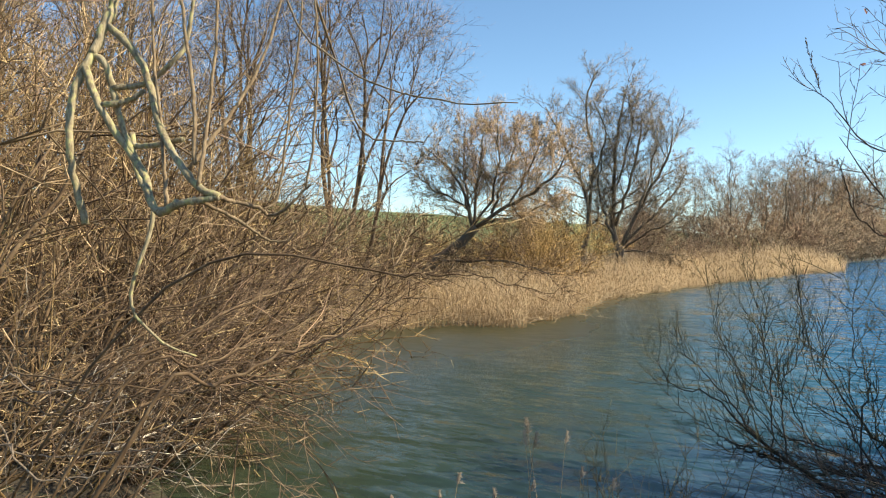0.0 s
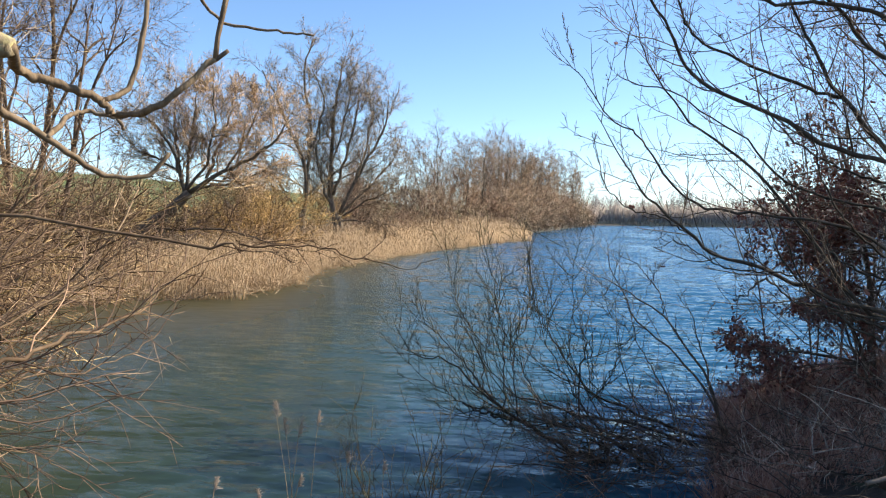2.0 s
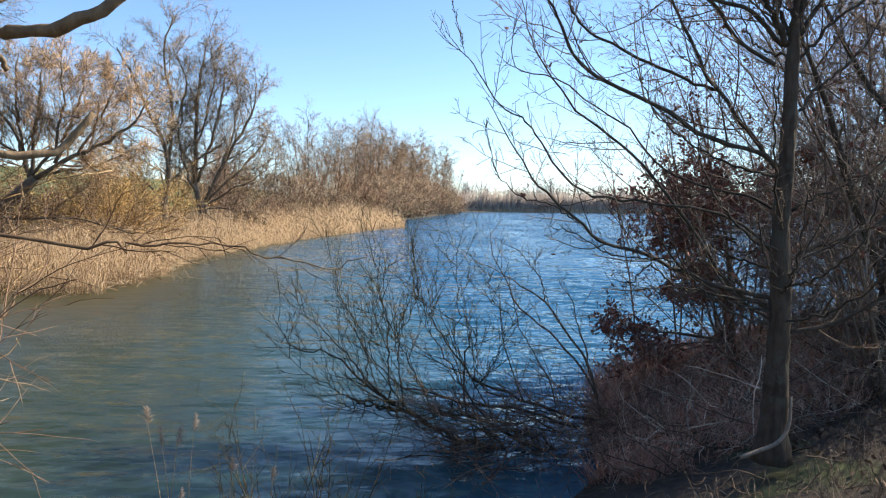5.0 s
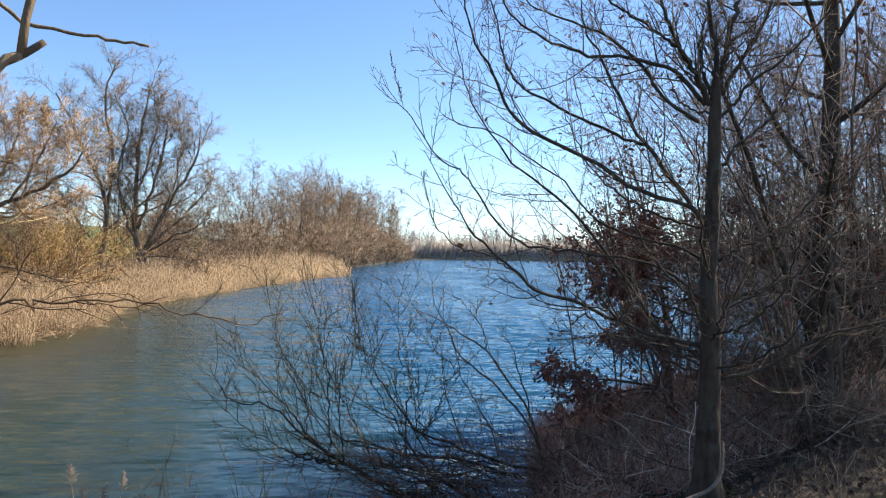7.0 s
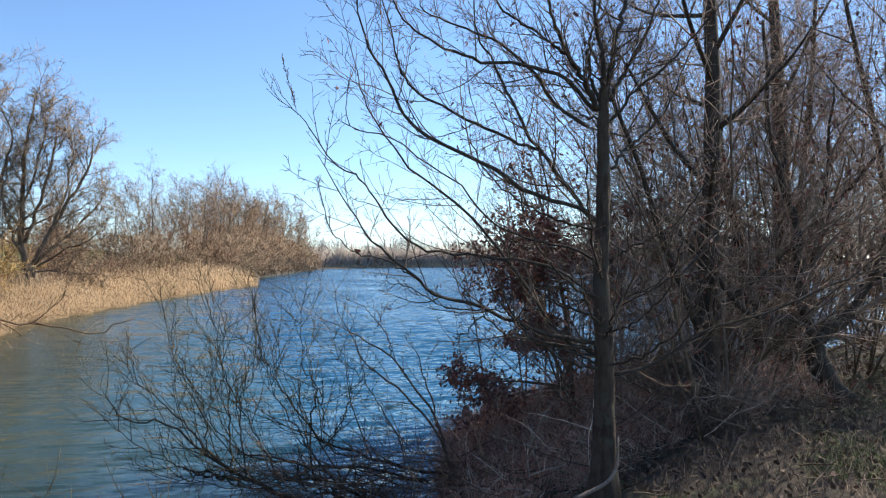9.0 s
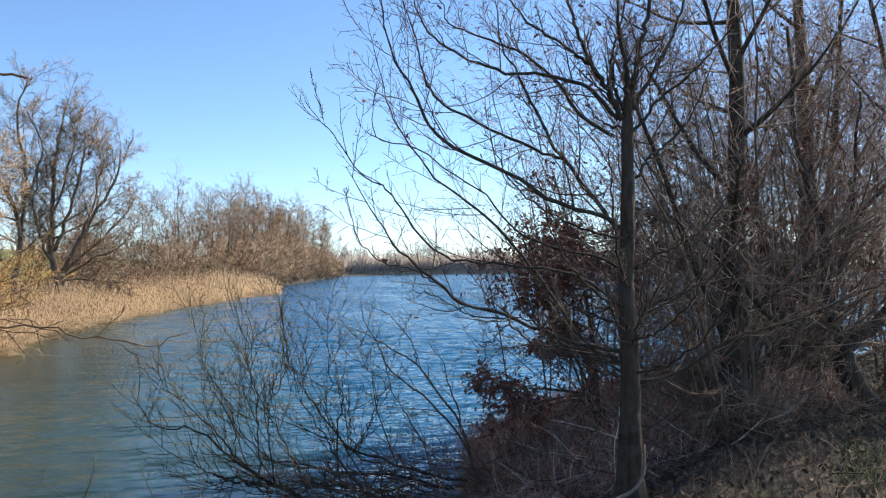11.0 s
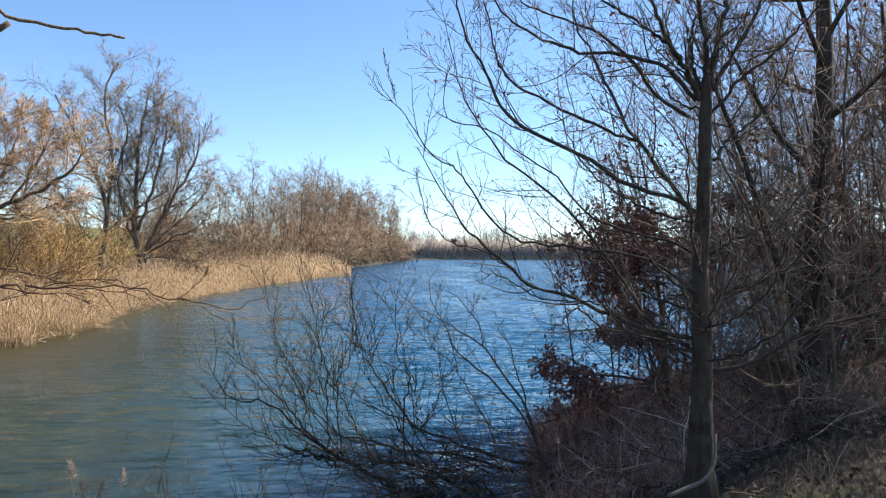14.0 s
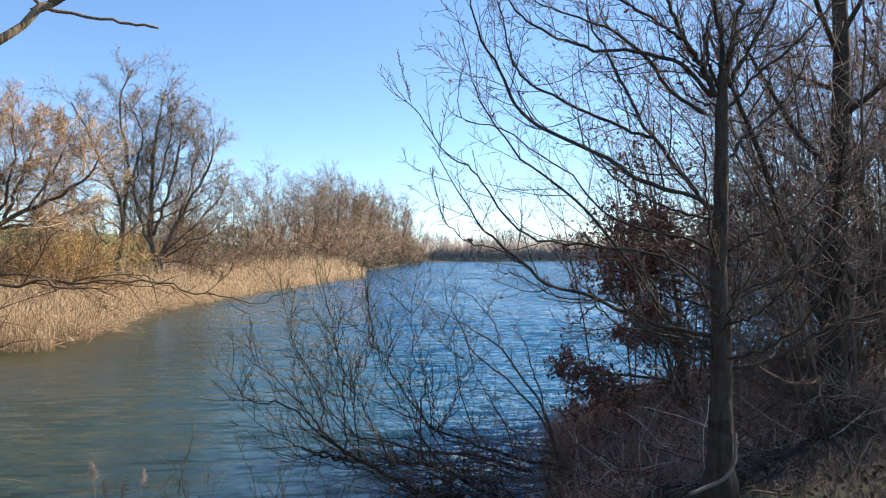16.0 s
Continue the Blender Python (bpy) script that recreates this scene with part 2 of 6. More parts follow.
    nrm.operation = "NORMALIZE"
    nt.links.new(vadd(sc.outputs[0], upright.outputs[0]), nrm.inputs[0])
    nt.links.new(nrm.outputs[0], b.inputs["Normal"])
    return m


M_GROUND, M_WATER = ground_material(), water_material()


# ---- mesh tools ----
def mesh_of(name, verts, quads, tris=None, mat=None, smooth=True):
    """A mesh from arrays of vertices, quads and triangles."""
    me = bpy.data.meshes.new(name)
    quads = np.asarray(quads, np.int32).reshape(-1, 4)
    tris = np.zeros((0, 3), np.int32) if tris is None else np.asarray(tris, np.int32).reshape(-1, 3)
    me.vertices.add(len(verts))
    me.vertices.foreach_set("co", np.asarray(verts, np.float32).ravel())
    nl = quads.size + tris.size
    me.loops.add(nl)
    me.loops.foreach_set("vertex_index", np.concatenate([quads.ravel(), tris.ravel()]))
    start = np.concatenate([np.arange(len(quads)) * 4, quads.size + np.arange(len(tris)) * 3]).astype(np.int32)
    me.polygons.add(len(start))
    me.polygons.foreach_set("loop_start", start)
    me.polygons.foreach_set("use_smooth", np.full(len(start), smooth))
    me.update(calc_edges=True)
    if mat:
        me.materials.append(mat)
    return me


class Wood:
    """Gathers tapered round shoots into one mesh."""

    def __init__(self):
        self.v, self.q, self.t, self.n = [], [], [], 0

    def add(self, P, R, k=3):
        P, R = np.asarray(P, float), np.asarray(R, float)
        if len(P) == 0:
            return self
        n, s = P.shape[:2]
        T = np.gradient(P, axis=1)
        T /= np.linalg.norm(T, axis=2, keepdims=True) + 1e-9
        ref = np.where(np.abs(T[:, :1, 2:]) > 0.9, [[[1.0, 0.2, 0]]], [[[0, 0.2, 1.0]]])
        A = np.cross(T, ref)
        A /= np.linalg.norm(A, axis=2, keepdims=True) + 1e-9
        B = np.cross(T, A)
        a = np.arange(k) * 2 * np.pi / k
        ring = A[:, :, None] * np.cos(a)[:, None] + B[:, :, None] * np.sin(a)[:, None]
        V = P[:, :, None] + ring * R[:, :, None, None]
        if k == 3:  # thin twigs end in a point
            s -= 1
            i = self.n + np.arange(n * s * k).reshape(n, s, k)
            tip = self.n + n * s * k + np.arange(n)[:, None]
            last = i[:, -1]
            self.t.append(np.stack([last, np.roll(last, -1, 1), np.broadcast_to(tip, last.shape)], -1).reshape(-1, 3))
            lo, hi = i[:, :-1], i[:, 1:]
            self.q.append(np.stack([lo, np.roll(lo, -1, 2), np.roll(hi, -1, 2), hi], -1).reshape(-1, 4))
            self.v += [V[:, :-1].reshape(-1, 3), P[:, -1]]
            self.n += n * s * k + n
            return self
        i = self.n + np.arange(n * s * k).reshape(n, s, k)
        lo, hi = i[:, :-1], i[:, 1:]
        Q = np.stack([lo, np.roll(lo, -1, 2), np.roll(hi, -1, 2), hi], -1)
        self.v.append(V.reshape(-1, 3))
        self.q.append(Q.reshape(-1, 4))
        for end, flip in ((i[:, 0], True), (i[:, -1], False)) if k > 4 else ():
            for j in range(1, k - 1):
                tri = np.stack([end[:, 0], end[:, j], end[:, j + 1]], -1)
                self.t.append(tri[:, ::-1] if flip else tri)
        self.n += n * s * k
        return self

    def faces(self, V, Q=None, T=None):
        V = np.asarray(V, float).reshape(-1, 3)
        if Q is not None:
            self.q.append(np.asarray(Q).reshape(-1, 4) + self.n)
        if T is not None:
            self.t.append(np.asarray(T).reshape(-1, 3) + self.n)
        self.v.append(V)
        self.n += len(V)
        return self

    def mesh(self, name, mat, smooth=True):
        q = np.concatenate(self.q) if self.q else np.zeros((0, 4), int)
        t = np.concatenate(self.t) if self.t else None
        return mesh_of(name, np.concatenate(self.v), q, t, mat, smooth)


def part(name, wood, mat, parent, label="", kind=""):
    """Links a gathered mesh as one part under a thing."""
    ob = new(name, wood.mesh(name, mat) if isinstance(wood, Wood) else wood)
    ob.parent = parent
    return tagged(ob, label, kind=kind)


def knobbly(me, rng, amount, centre):
    """Roughens the skin of an upright stem: each point in or out a little from its axis."""
    v = np.empty(len(me.vertices) * 3, np.float32)
    me.vertices.foreach_get("co", v)
    v = v.reshape(-1, 3)
    axis = np.stack([np.interp(v[:, 2], centre[:, 2], centre[:, 0]), np.interp(v[:, 2], centre[:, 2], centre[:, 1])], 1)
    v[:, :2] += (v[:, :2] - axis) * (amount * rng.normal(size=(len(v), 1)) + 0.8 * amount * np.sin(7 * np.arctan2(v[:, 1:2] - axis[:, 1:], v[:, :1] - axis[:, :1]) + 9 * v[:, 2:]))
    me.vertices.foreach_set("co", v.ravel())
    me.update()
    return me


def unit(v):
    return v / (np.linalg.norm(v, axis=-1, keepdims=True) + 1e-9)


def shoot(rng, base, way, length, r0, seg=6, wig=0.08, up=0.03, tip=0.2):
    """Shoots that grow from base along way, wander and bend upwards (or, with up below 0, down)."""
    base, way = np.atleast_2d(np.asarray(base, float)), unit(np.atleast_2d(np.asarray(way, float)))
    n = len(base)
    length, r0 = np.broadcast_to(length, n).astype(float), np.broadcast_to(r0, n).astype(float)
    P, d = [base], way.copy()
    for _ in range(seg):
        d = unit(d + wig * rng.normal(size=(n, 3)) + np.array([0, 0, up]))
        P.append(P[-1] + d * (length / seg)[:, None])
    R = r0[:, None] * np.linspace(1, tip, seg + 1)[None] ** 0.9
    return np.stack(P, 1), R


def fork(rng, P, R, n, t=(0.25, 1.0), angle=(25, 60), ratio=0.5, fall=0.5, seg=4, wig=0.1, up=0.05, rr=0.6, tip=0.25, rmin=0.002, side=None):
    """n side shoots on every shoot in P."""
    m, s = P.shape[0], P.shape[1] - 1
    u = t[0] + (t[1] - t[0]) * (np.arange(n)[None] + rng.random((m, n))) / n
    i = np.minimum((u * s).astype(int), s - 1)
    w = (u * s - i)[..., None]
    row = np.arange(m)[:, None]
    base = P[row, i] * (1 - w) + P[row, i + 1] * w
    rad = R[row, i] * (1 - w[..., 0]) + R[row, i + 1] * w[..., 0]
    T = unit(P[row, i + 1] - P[row, i])
    X = unit(np.cross(T, unit(rng.normal(size=3) * 0.3 + np.array([0.3, 0.2, 1.0]))))
    Y = np.cross(T, X)
    phi = (np.arange(n)[None] * 2.4 + rng.random((m, 1)) * 6.28 + rng.normal(size=(m, n)) * 0.5)[..., None]
    a = np.radians(angle[0] + (angle[1] - angle[0]) * rng.random((m, n)))[..., None]
    way = np.cos(a) * T + np.sin(a) * (np.cos(phi) * X + np.sin(phi) * Y)
    if side is not None:
        way = unit(way + np.asarray(side))
    long = np.linalg.norm(np.diff(P, axis=1), axis=2).sum(1)[:, None]
    L = long * ratio * (1 - fall * (u - t[0]) / max(t[1] - t[0], 1e-6)) * (0.6 + 0.7 * rng.random((m, n)))
    return shoot(rng, base.reshape(-1, 3), way.reshape(-1, 3), L.ravel(), np.maximum(rad * rr, rmin).ravel(), seg, wig, up, tip)


def dome(rng, n, centre, size, low=-0.85):
    """Points spread through a rounded crown, most of them towards its outside."""
    v = unit(rng.normal(size=(4 * n, 3)))
    v = v[v[:, 2] > low][:n]
    return np.asarray(centre) + v * np.asarray(size) * (0.4 + 0.6 * rng.random((len(v), 1)) ** 0.45) * (0.9 + 0.2 * rng.random((len(v), 1)))


def grown(rng, tips, start, way, r, first=0.3, wig=0.12, power=0.47):
    """A limb system that divides again and again until it reaches every tip: rows of (line, radii, number of tips)."""
    out, todo = [], [(np.asarray(start, float), unit(np.asarray(way, float)), np.arange(len(tips)), first)]
    u = np.linspace(0, 1, 5)[:, None]
    while todo:
        p, d, idx, f = todo.pop()
        n, c = len(idx), tips[idx].mean(0)
        q = c if n == 1 else p + (c - p) * f * (0.8 + 0.4 * rng.random())
        L = np.linalg.norm(q - p)
        bend = wig * (0.25 if n > 0.12 * len(tips) else 1.0)  # the thick wood is straighter
        if n > 1:
            q = q + rng.normal(size=3) * L * bend
        m = p + d * L * 0.5 + rng.normal(size=3) * L * bend * 0.6
        line = (1 - u) ** 2 * p + 2 * u * (1 - u) * m + u**2 * q
        k = n if n == 1 else 0.72 * n
        out.append((line, np.linspace(r * n**power, r * (0.35 if n == 1 else k**power), 5), n))
        if n > 1:
            x = tips[idx] - c
            a = x @ np.linalg.eigh(x.T @ x + np.diag([1e-6, 2e-6, 3e-6]))[1][:, -1]
            cut = np.quantile(a, 0.3 + 0.4 * rng.random()) if n > 3 else 0.0
            one = a <= cut
            if one.all() or not one.any():
                one = np.arange(n) < n // 2
            e = unit(q - m)
            for part_of in (idx[one], idx[~one]):
                todo.append((q, unit(e + 0.7 * unit(tips[part_of].mean(0) - q)), part_of, 0.34))
    return out


def thing(name, x, y, z, label, category, group=""):
    ob = new(name)
    ob.location = (x, y, z)
    return tagged(ob, label, category, group)


def bezier(points, n=24):
    """A smooth line through a few points (Catmull-Rom)."""
    p = np.asarray(points, float)
    p = np.vstack([2 * p[0] - p[1], p, 2 * p[-1] - p[-2]])
    out = []
    for u in np.linspace(0, len(p) - 3 - 1e-6, n):
        i, f = int(u), u - int(u)
        a, b, c, d = p[i : i + 4]
        out.append(0.5 * (2 * b + (c - a) * f + (2 * a - 5 * b + 4 * c - d) * f**2 + (3 * b - a - 3 * c + d) * f**3))
    return np.array(out)


# ---- lake and land ----
LAKE = np.array([
    (-4.6, 3.4), (-8.5, 5.8), (-12.0, 9.0), (-12.8, 13.5), (-11.6, 17.0), (-9.4, 18.4), (-9.6, 22.0), (-11.0, 28.7), (-11.1, 37.0),
    (-10.2, 51.5), (-8.4, 68.0), (-5.9, 82.0), (-7.5, 90.0), (-9.5, 110.0), (-7.0, 155.0), (-4.0, 220.0), (2.0, 300.0), (-20.0, 330.0), (-30.0, 430.0),
    (60.0, 450.0), (180.0, 440.0), (170.0, 200.0), (70.0, 80.0), (34.0, 36.0), (17.0, 19.0), (9.0, 13.5), (5.0, 11.4), (3.0, 10.3), (1.7, 9.1),
    (1.42, 7.4), (1.3, 6.2), (0.65, 5.15), (-1.5, 4.3), (-3.0, 3.7)])


def shore(x, y):
    """Metres from the waterline: positive on land, negative on the lake."""
    p = np.stack([x, y], -1)[..., None, :]
    a, b = LAKE, np.roll(LAKE, -1, 0)
    ab = b - a
    t = np.clip(((p - a) * ab).sum(-1) / (ab**2).sum(-1), 0, 1)
    d = np.sqrt((((a + t[..., None] * ab) - p) ** 2).sum(-1)).min(-1)
    cross = ((a[:, 1] > p[..., 1]) != (b[:, 1] > p[..., 1])) & (p[..., 0] < ab[:, 0] * (p[..., 1] - a[:, 1]) / (b[:, 1] - a[:, 1] + 1e-12) + a[:, 0])
    return np.where(cross.sum(-1) % 2 == 1, -d, d)


def lump(x, y, size, seed=0.0):
    return (np.sin(x / size * 1.7 + 1.3 + seed) * np.cos(y / size * 1.3 - 0.4 * x / size + seed) + 0.6 * np.sin(x / size * 3.1 - y / size * 2.7 + 2 * seed))


def land(x, y):
    """Height of the ground."""
    x, y = np.asarray(x, float), np.asarray(y, float)
    d = shore(x, y)
    left = np.clip((-x - 2 - 0.02 * y) / 4, 0, 1) * np.clip((y - 6) / 5, 0, 1)
    steep = 0.9 * np.clip(d / 2.6, 0, 1) ** 0.8
    flat = 0.35 * np.clip(d / 6, 0, 1)
    hill = 9.0 * np.clip((d - 14) / 62, 0, 1) ** 1.1 * np.clip((30 - x) / 60, 0, 1) * np.clip((-x - 12) / 22, 0, 1)
    h = steep * (1 - left) + flat * left + hill
    h = h + 0.05 * lump(x, y, 1.3) * np.clip(d / 2, 0, 1) + 0.25 * lump(x, y, 14) * np.clip((d - 10) / 20, 0, 1) * np.clip(1 - d / 300, 0, 1)
    return np.where(d < 0, -np.minimum(0.03 - 0.28 * d, 1.6), h + 0.02)


def graded(lo, hi, fine, n):
    """Steps that are close near 0 and wide far off."""
    u = np.linspace(np.arcsinh(lo / fine), np.arcsinh(hi / fine), n)
    return fine * np.sinh(u)


def build_land():
    gx, gy = graded(-2500, 2500, 6, 180), graded(-2500, 3500, 8, 180)
    X, Y = np.meshgrid(gx, gy)
    Z = land(X, Y)
    i = np.arange(X.size).reshape(X.shape)
    Q = np.stack([i[:-1, :-1], i[:-1, 1:], i[1:, 1:], i[1:, :-1]], -1)
    ob = new("ground", mesh_of("ground", np.stack([X, Y, Z], -1).reshape(-1, 3), Q, None, M_GROUND))
    tagged(ob, "lake bank of leaf litter, moss and meadow", "ground", kind="structure")
    gx, gy = np.linspace(-60, 260, 81), np.linspace(-4, 470, 120)
    X, Y = np.meshgrid(gx, gy)
    i = np.arange(X.size).reshape(X.shape)
    Q = np.stack([i[:-1, :-1], i[:-1, 1:], i[1:, 1:], i[1:, :-1]], -1)
    ob = new("water", mesh_of("water", np.stack([X, Y, 0 * X], -1).reshape(-1, 3), Q, None, M_WATER))
    tagged(ob, "wind-rippled blue lake, silty green along the reeds", "water", kind="structure")


build_land()


def ground_z(x, y):
    return float(land(np.array([x]), np.array([y]))[0])

# ---- trees ----
def grow_limb(rng, top, mats, levels, radii, points, name="limb", k=7, n=18, jitter=0.0, power=0.8, leaves=None):
    """One limb along a smooth line through a few points, with the shoots it carries as one spray under it."""
    line = bezier(points, n)
    line[1:-1] += rng.normal(size=line[1:-1].shape) * jitter
    R = radii[1] + (radii[0] - radii[1]) * np.linspace(1, 0, n) ** power
    arm = part(name, Wood().add(line[None], (R * (1 + 0.04 * rng.normal(size=n)))[None], k), mats[0], top)
    P, R, w, ends = line[None], R[None], Wood(), []
    for j, setting in enumerate(levels):
        P, R = fork(rng, P, R, **setting)
        w.add(P, R, 4 if j == 0 else 3)
        ends.append(P[:, -1])
    part("spray", w, mats[1], arm, kind="stuff")
    if leaves:
        tips = np.concatenate(ends)
        V, Q = leaf_faces(rng, tips[rng.random(len(tips)) < leaves[0]], leaves[1])
        part("foliage", Wood().faces(V, Q), M_LEAF, arm, "few withered brown leaves", kind="stuff")
    return arm


def tree(name, label, category, x, y, stems, limbs, twigs, mats, seed, group="", z=None, k=(8, 5, 3), more=None):
    """stems: rows of (dx, dy, lean towards x, lean towards y, length, radius, up, wander). limbs and twigs: settings of fork(), level by level.
    The first limbs are parts of their own; the finer twigs are one crown."""
    rng = np.random.default_rng(seed)
    z = ground_z(x, y) - 0.05 if z is None else z
    top = thing(name, x, y, z, label, category, group)
    crown, level = Wood(), []
    for dx, dy, lx, ly, length, r, up, wig in stems:
        P, R = shoot(rng, (dx, dy, 0), (lx, ly, 1), length, r, 12, wig, up, 0.18)
        R[:, 0] *= 1.3
        part("trunk", Wood().add(P, R, k[0]), mats[0], top)
        level.append((P, R))
    first = True
    for setting in limbs + twigs:
        nxt = []
        for P, R in level:
            Q, S = fork(rng, P, R, **setting)
            if first and len(Q) <= 40:
                for j in range(len(Q)):
                    part("limb", Wood().add(Q[j : j + 1], S[j : j + 1], k[1]), mats[0], top)
            else:
                crown.add(Q, S, k[1] if setting in limbs else k[2])
            nxt.append((Q, S))
        first = False
        if setting.pop("keep", False):
            nxt += level
        level = nxt
    if more:
        more(rng, top, crown)
    part("crown", crown, mats[1], top, kind="stuff")
    return top


def broad_tree(name, label, category, x, y, boles, mats, seed, group="", r=0.008, fine=(6, 3), twig=0.55, rmin=0.006, z=None, k=7):
    """A spreading tree. boles: rows of (dx, dy, lean x, lean y, tips, crown centre, crown size, how far up the first fork lies)."""
    rng = np.random.default_rng(seed)
    z = ground_z(x, y) - 0.05 if z is None else z
    top = thing(name, x, y, z, label, category, group)
    inner, crown, ends = Wood(), Wood(), []
    for dx, dy, lx, ly, n, centre, size, first in boles:
        rows = grown(rng, dome(rng, n, centre, size), (dx, dy, 0), (lx, ly, 1), r, first)
        for P, R, m in rows:
            if m == n:
                R = R * np.array([1.35, 1.12, 1, 1, 1])
                part("trunk", Wood().add(P[None], R[None], k), mats[0], top)
            elif m >= max(n * 0.08, 12):
                part("limb", Wood().add(P[None], R[None], 5), mats[0], top)
        small = [(P, R) for P, R, m in rows if 1 < m < max(n * 0.08, 12)]
        inner.add([P[::2] for P, R in small], [R[::2] for P, R in small], 3)
        last = [(P, R) for P, R, m in rows if m == 1]
        ends.append((np.array([P[::2] for P, R in last]), np.array([R[::2] for P, R in last])))
    P, R = np.concatenate([e[0] for e in ends]), np.concatenate([e[1] for e in ends])
    A, S = fork(rng, P, R, fine[0], (0.1, 1), (18, 50), twig, 0.35, 1 if y > 75 else 2, 0.12, 0.06, 0.7, 0.4, rmin)
    B, U = fork(rng, A, S, fine[1], (0.15, 1), (18, 55), 0.6, 0.35, 1, 0.1, 0.05, 0.8, 0.4, rmin * 0.85)
    part("inner_crown", inner, mats[0], top, kind="stuff")
    part("crown", crown.add(P, R, 3).add(A, S, 3).add(B, U, 3), mats[1], top, kind="stuff")
    return top


def leaf_faces(rng, at, size):
    """Dead oak leaves: wavy lobed blades, folded along the midrib, with a little thickness in the fold."""
    n = len(at)
    d, s = unit(rng.normal(size=(n, 3)) + np.array([0, 0, -0.5])), unit(rng.normal(size=(n, 3)))
    s = unit(s - (s * d).sum(1, keepdims=True) * d)
    up = np.cross(d, s)
    L = (size * (0.7 + 0.6 * rng.random(n)))[:, None]
    fold = (0.15 + 0.25 * rng.random(n))[:, None]
    rows = [(0, 0, 0), (0.3, 0.24, 1), (0.55, 0.14, 0.6), (0.72, 0.3, 1), (1.0, 0.05, 0.2)]
    V = []
    for u, w, f in rows:
        for sg in (-1, 0, 1):
            V.append(at + d * L * u + s * L * w * sg + up * L * (fold * w * f * abs(sg) - 0.2 * fold * u * u))
    V = np.stack(V, 1)
    i = np.arange(n)[:, None] * 15
    Q = []
    for r in range(4):
        for c in range(2):
            a = r * 3 + c
            Q.append(np.concatenate([i + a, i + a + 1, i + a + 4, i + a + 3], 1))
    return V.reshape(-1, 3), np.stack(Q, 1).reshape(-1, 4)


# the alder on the bank with long limbs that sweep out over the lake and turn up
def bank_tree():
    rng = np.random.default_rng(11)
    x, y, z = 1.93, 4.54, 0.83
    top = thing("bank_tree", x, y, z, "bare grey-brown tree on the bank with upswept limbs", "tree")
    line = bezier([(0.01, 0, -0.12), (0.02, 0, 0.4), (0.03, 0, 0.8), (0.012, 0, 1.31), (0.032, 0, 1.68), (0.04, 0, 2.05), (0.046, 0, 2.4), (0.052, 0, 2.66)], 70)
    line[1:-1, :2] += np.cumsum(rng.normal(size=(68, 2)), 0) * 0.0008
    girth = 0.92 * np.interp(np.linspace(0, 1, 70), [0, 0.06, 0.18, 0.5, 0.84, 0.92, 1], [0.125, 0.09, 0.071, 0.051, 0.04, 0.03, 0.014])
    girth *= 1 + 0.03 * rng.normal(size=70) + 0.07 * np.exp(-(((np.linspace(0, 1, 70)[:, None] - np.array([0.34, 0.47, 0.63, 0.78])) / 0.012) ** 2)).sum(1)
    part("trunk", knobbly(Wood().add(line[None], girth[None], 20).mesh("trunk", M_BARK), rng, 0.05, line), M_BARK, top)
    shoots = [dict(n=19, t=(0.08, 1.0), angle=(25, 58), ratio=0.27, fall=0.45, seg=8, wig=0.09, up=0.075, rr=0.42, tip=0.4, rmin=0.0027),
              dict(n=7, t=(0.12, 1.0), angle=(28, 65), ratio=0.38, fall=0.4, seg=4, wig=0.12, up=0.05, rr=0.6, tip=0.6, rmin=0.0019),
              dict(n=3, t=(0.2, 1.0), angle=(25, 60), ratio=0.42, fall=0.4, seg=2, wig=0.12, up=0.04, rr=0.9, tip=0.8, rmin=0.0015)]
    wispy = [dict(shoots[0], n=11, ratio=0.17, angle=(15, 38), up=0.11), dict(shoots[1], n=4)]

    def limb(r0, r1, *points):
        thin = r0 < 0.0125 or r1 < 0.002
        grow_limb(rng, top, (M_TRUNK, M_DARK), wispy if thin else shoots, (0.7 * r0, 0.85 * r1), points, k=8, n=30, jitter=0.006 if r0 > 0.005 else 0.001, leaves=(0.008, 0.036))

    limb(0.03, 0.008, (0.07, 0.00, 2.48), (0.15, 0.03, 2.85), (0.26, 0.07, 3.22), (0.36, 0.10, 3.82))
    limb(0.026, 0.007, (0.04, 0.00, 2.48), (0.03, -0.07, 2.67), (-0.05, -0.13, 2.98), (-0.08, -0.20, 3.53))
    limb(0.03, 0.007, (0.01, 0.00, 2.41), (-0.08, -0.05, 2.56), (-0.22, -0.10, 2.73), (-0.34, -0.15, 2.96), (-0.48, -0.20, 3.39))
    limb(0.018, 0.005, (0.02, 0.00, 2.46), (-0.01, 0.10, 2.79), (0.11, 0.20, 3.10), (0.20, 0.30, 3.54))
    limb(0.024, 0.006, (0.09, 0.00, 2.47), (0.26, 0.07, 2.72), (0.45, 0.13, 3.02), (0.66, 0.20, 3.53))
    limb(0.02, 0.003, (-0.01, 0.00, 2.40), (-0.23, -0.04, 2.59), (-0.47, -0.09, 2.65), (-0.76, -0.13, 2.65), (-1.00, -0.17, 2.70), (-1.20, -0.21, 2.79), (-1.34, -0.26, 2.93), (-1.41, -0.30, 3.18))
    limb(0.019, 0.003, (-0.05, 0.00, 2.29), (-0.25, 0.07, 2.45), (-0.39, 0.13, 2.69), (-0.62, 0.20, 2.89), (-0.86, 0.27, 3.00), (-1.06, 0.33, 3.11), (-1.14, 0.40, 3.33))
